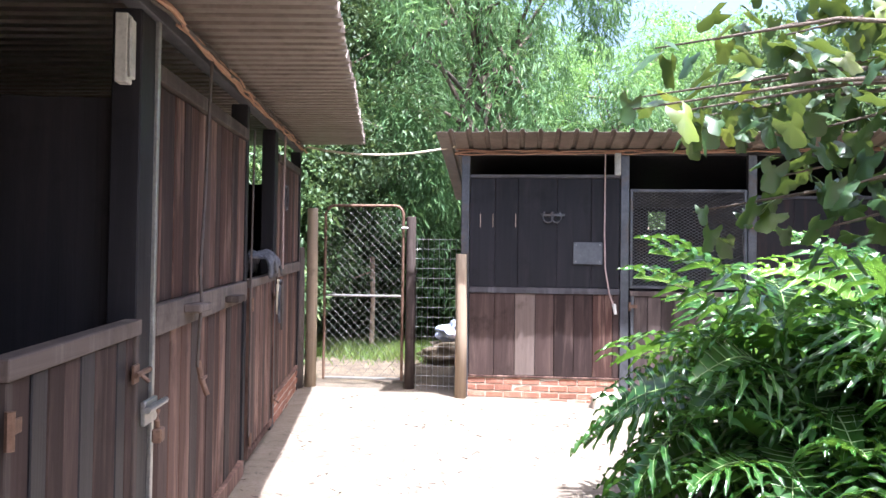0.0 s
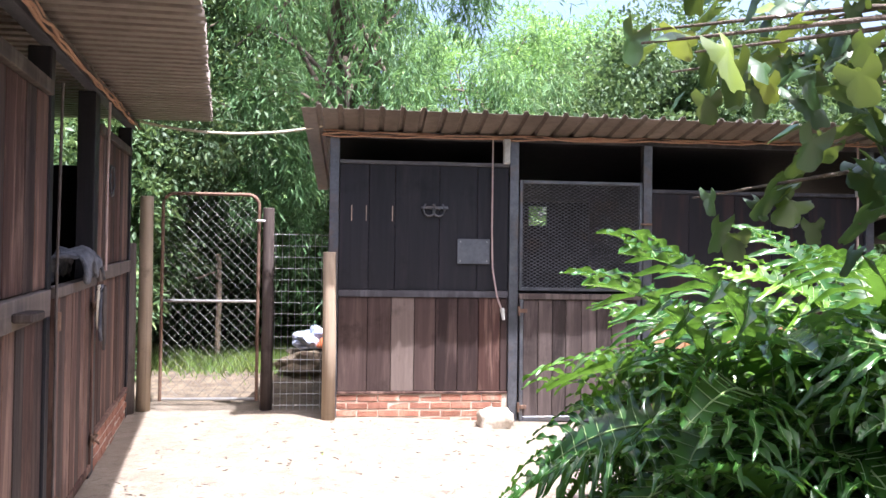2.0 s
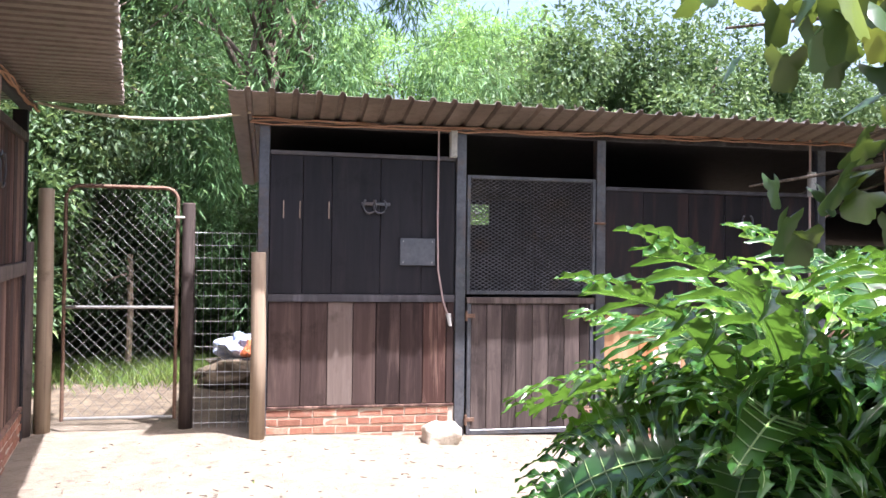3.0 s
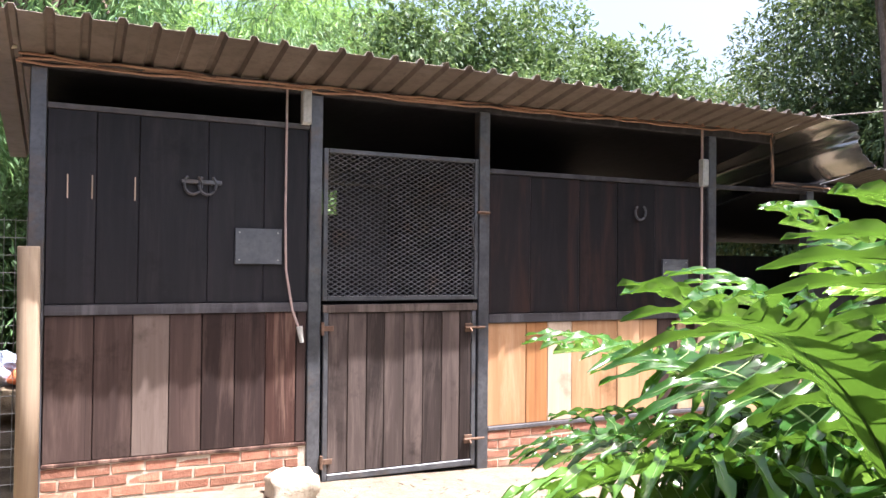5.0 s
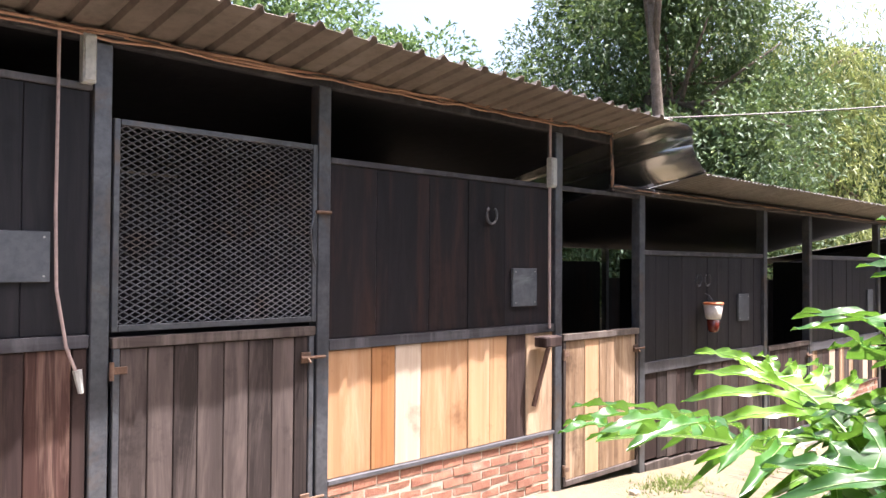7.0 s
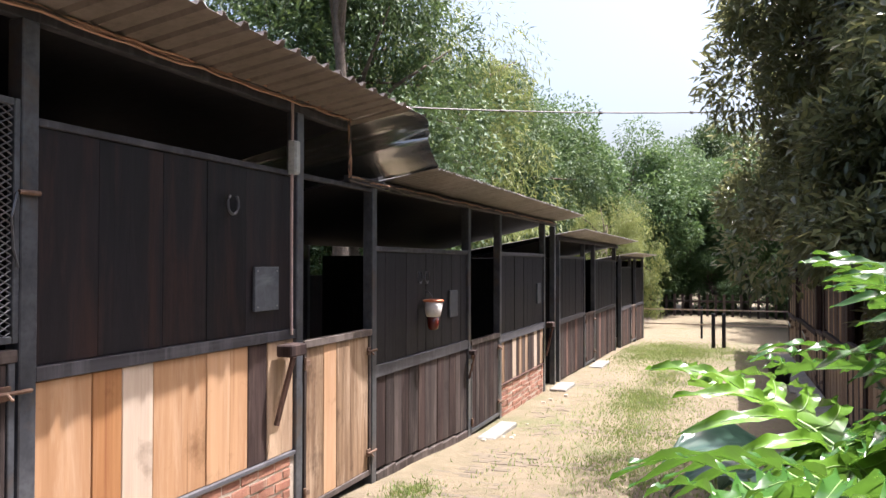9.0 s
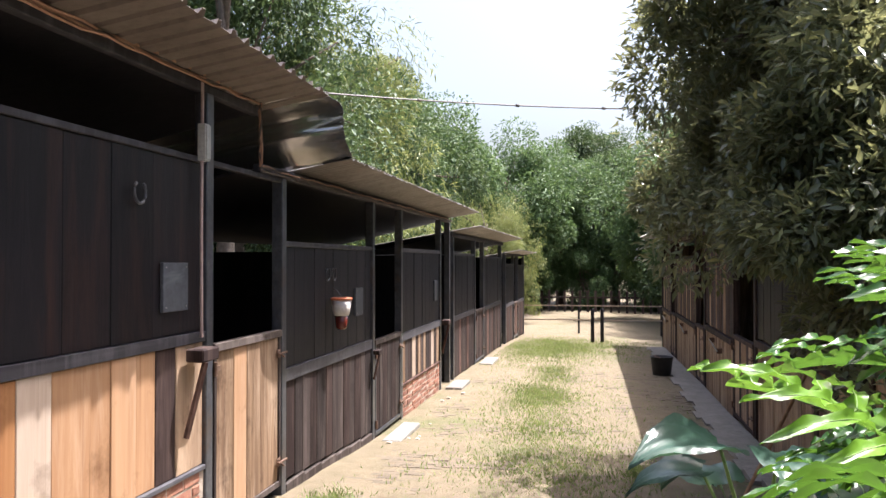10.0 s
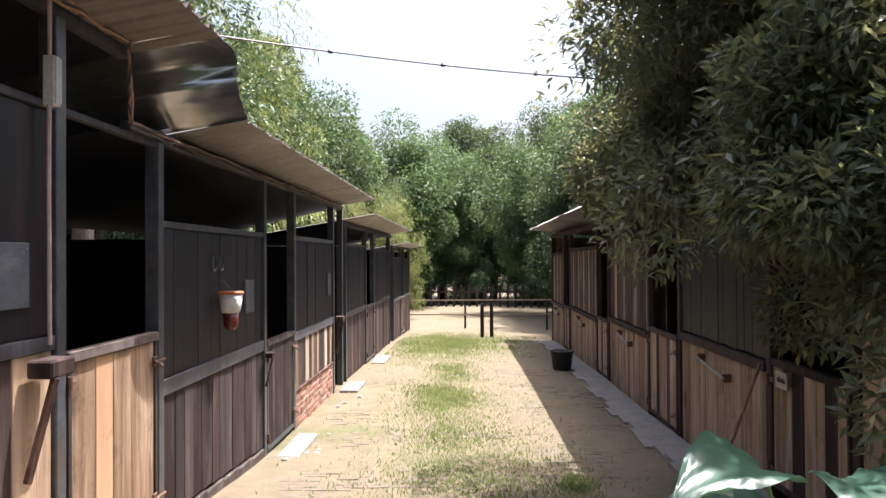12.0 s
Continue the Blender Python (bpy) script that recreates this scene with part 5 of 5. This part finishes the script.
def fig_tree():
    meshes = [mesh_of("fig_leaf", fig_leaf(k), L_FIG) for k in range(3)]
    e = empty("fig_tree", Matrix.Translation((3.5, 3.1, gz(3.5, 3.1))), "fig tree with long leafy branches over the yard", "tree")
    o = Vector((3.5, 3.1, gz(3.5, 3.1)))
    part("trunk", tube_bm([(0, 0, -0.1), (-0.05, 0, 0.8), (0.0, 0.05, 1.7), (-0.1, 0.1, 2.4)], 0.11, 9, 0.07), BARK, e, "", True)
    g = random.Random(8)
    ends = []
    for k in range(15):
        tip = Vector((0.5 + 1.1 * ((k * 0.618) % 1), 3.5 + 0.5 * ((k * 0.414) % 1), 1.62 + 1.3 * ((k * 0.732) % 1)))
        if tip.x < 0.75:
            tip.z = max(tip.z, 2.2)
        ends.append(((2.5, 3.45, 2.2 + 0.5 * (tip.z - 1.9)), (tip.x * 0.55 + 1.05, tip.y, tip.z + 0.12), tuple(tip)))
    leaf_no = 0
    for pts in ends:
        run = [Vector((-0.1, 0.1, 2.2))] + [Vector(p) - o for p in pts]
        part("branch", tube_bm(run, 0.022, 6, 0.004), BARK, e, "", True)
        for k in range(21):
            t = 0.42 + 0.58 * (k + g.uniform(0, 0.6)) / 21
            f = t * 3
            i = min(2, int(f))
            p = run[i].lerp(run[i + 1], f - i)
            q = p + Vector((g.uniform(-0.14, 0.14), g.uniform(-0.14, 0.14), g.uniform(-0.16, 0.08)))
            yaw, pitch = g.uniform(0, math.tau), g.uniform(0.1, 1.25)
            m = Matrix.Translation(q) @ Matrix.Rotation(yaw, 4, "Z") @ Matrix.Rotation(pitch, 4, "Y") @ Matrix.Rotation(g.uniform(-0.6, 0.6), 4, "X") @ Matrix.Scale(g.uniform(0.5, 1.0), 4)
            plant_part("fig_leaf", meshes[leaf_no % 3], e, m)
            leaf_no += 1


fig_tree()

# ---- grass ----


def grass(name, label, areas, count, h, seed):
    g = np.random.default_rng(seed)
    a = np.array(areas, dtype=float)
    wts = a[:, 2] * a[:, 3] * a[:, 4]
    idx = g.choice(len(a), count, p=wts / wts.sum())
    x = a[idx, 0] + g.normal(size=count) * a[idx, 2]
    y = a[idx, 1] + g.normal(size=count) * a[idx, 3]
    keep = (y < 9.2) | (y > 10.0) if name == "grass" else y > -99
    x, y = x[keep], y[keep]
    n = len(x)
    z = np.array([gz(u, w) for u, w in zip(x, y)])
    ang = g.uniform(0, math.tau, n)
    hh = h * g.uniform(0.35, 1.2, n)
    lean = g.normal(size=(n, 2)) * 0.5
    w = 0.008
    dx, dy = np.cos(ang) * w, np.sin(ang) * w
    v = np.stack([np.stack([x - dx, y - dy, z - 0.01], 1), np.stack([x + dx, y + dy, z - 0.01], 1), np.stack([x + lean[:, 0] * hh, y + lean[:, 1] * hh, z + hh], 1)], 1).reshape(-1, 3)
    me = bpy.data.meshes.new(name)
    me.from_pydata(v.tolist(), [], [(3 * k, 3 * k + 1, 3 * k + 2) for k in range(n)])
    me.materials.append(L_GRASS)
    tagged(new(name, me), label, "grass", "", "stuff")


grass("grass", "short patchy grass growing in the lane", [(10.5, 7.4, 0.9, 0.3, 1), (13.2, 7.6, 1.0, 0.35, 2.2), (16.5, 7.5, 1.0, 0.25, 1.2), (8.6, 7.2, 0.9, 0.5, 0.6), (7.5, 6.8, 0.5, 0.5, 0.4), (23, 7.5, 2.2, 1.0, 1.0), (8.2, 6.2, 0.25, 0.1, 3.5), (6.4, 8.9, 0.25, 0.12, 2.5), (11, 6.7, 2.5, 0.4, 0.12), (11, 7.3, 3.5, 0.8, 0.14), (22.5, 8.2, 2.5, 0.5, 1.0)], 44000, 0.045, 3)
grass("grass_patch", "bright grass patch behind the wire gate", [(-2.3, 13.5, 0.8, 0.5, 1), (-0.9, 14.0, 0.8, 0.5, 1), (-3.2, 14.4, 0.9, 0.6, 1)], 14000, 0.2, 4)

# ---- bricks of the plinths ----


def piece_mesh(name, lx, ly, lz, mat, wob, seed, bev=0.006):
    g = random.Random(seed)
    bm = box_bm(-lx / 2, lx / 2, -ly / 2, ly / 2, -lz / 2, lz / 2, bev=bev)
    for v in bm.verts:
        v.co += Vector((g.uniform(-wob, wob), g.uniform(-wob, wob), g.uniform(-wob, wob)))
    me = bpy.data.meshes.new(name)
    bm.to_mesh(me)
    bm.free()
    me.materials.append(mat)
    return me


brick_meshes = [piece_mesh("brick", 0.205, 0.09, 0.066, BRICK, 0.0035, k) for k in range(4)]
half_meshes = [piece_mesh("brick", 0.098, 0.09, 0.066, BRICK, 0.0035, 9 + k) for k in range(2)]
for bed, x0, x1, z0, z1, y, seed in BRICKS:
    g = random.Random(seed)
    row = 0
    z = z1 - 0.04
    while z > z0 + 0.02:
        x = x0
        if row % 2:
            x += 0.107
            ob = new("brick", half_meshes[row % 2])
            ob.parent = bed
            ob.location = (x0 + 0.05, y + 0.046 + g.uniform(-0.004, 0.004), z)
        while x + 0.205 <= x1 + 0.001:
            ob = new("brick", brick_meshes[g.randrange(4)])
            ob.parent = bed
            ob.location = (x + 0.1045, y + 0.046 + g.uniform(-0.006, 0.005), z + g.uniform(-0.003, 0.003))
            ob.rotation_euler = (0, g.uniform(-0.015, 0.015), g.uniform(-0.01, 0.01))
            x += 0.2155
        if x + 0.098 <= x1 + 0.001:
            ob = new("brick", half_meshes[0])
            ob.parent = bed
            ob.location = (x + 0.05, y + 0.046, z)
        z -= 0.079
        row += 1

# ---- pavers of the lane, half buried in dust ----
paving = tagged(new("paving"), "worn half-buried clay pavers in the lane", "paving", "", "structure")
paver_meshes = [piece_mesh("paver", 0.1, 0.205, 0.05, PAVER, 0.005, 20 + k, 0.01) for k in range(4)]
g = random.Random(41)
rest_v, rest_f, count = [], [], 0
for i in range(110):
    x = 5.0 + i * 0.112
    for j in range(18):
        y = 5.2 + (j + 0.5 * (i % 2)) * 0.215 + g.uniform(-0.008, 0.008)
        if y > 9.0 or g.random() < 0.12 or noise.noise(Vector((x * 0.7, y * 0.9, 3))) > 0.22:
            continue
        z = gz(x, y) - 0.03 + g.uniform(-0.008, 0.006)
        if x < 7.6 and count < 290:
            ob = new("paver", paver_meshes[g.randrange(4)])
            ob.parent = paving
            ob.location = (x, y, z)
            ob.rotation_euler = (g.uniform(-0.03, 0.03), g.uniform(-0.03, 0.03), g.uniform(-0.04, 0.04))
            count += 1
        else:
            src = paver_meshes[g.randrange(4)]
            o = len(rest_v)
            rest_v += [(v.co.x + x, v.co.y + y, v.co.z + z) for v in src.vertices]
            rest_f += [tuple(o + q for q in p.vertices) for p in src.polygons]
me = bpy.data.meshes.new("pavers_rest")
me.from_pydata(rest_v, [], rest_f)
me.materials.append(PAVER)
ob = new("pavers_rest", me)
ob.parent = paving
ob["kind"] = "stuff"

# ---- twigs and crumbs on the yard ----
bm = bmesh.new()
g = random.Random(51)
for k in range(900):
    x, y = g.uniform(-2.0, 4.5), g.uniform(2.5, 9.2)
    a, l = g.uniform(0, math.tau), g.uniform(0.01, 0.06)
    z = gz(x, y) + 0.012
    add_tube(bm, [(x, y, z), (x + l * math.cos(a), y + l * math.sin(a), z + g.uniform(0, 0.01))], g.uniform(0.002, 0.006), 4, 0.002)
ob = link_mesh("litter", bm, BARK)
tagged(ob, "twigs and dry leaf litter on the sand", "litter", "", "stuff")
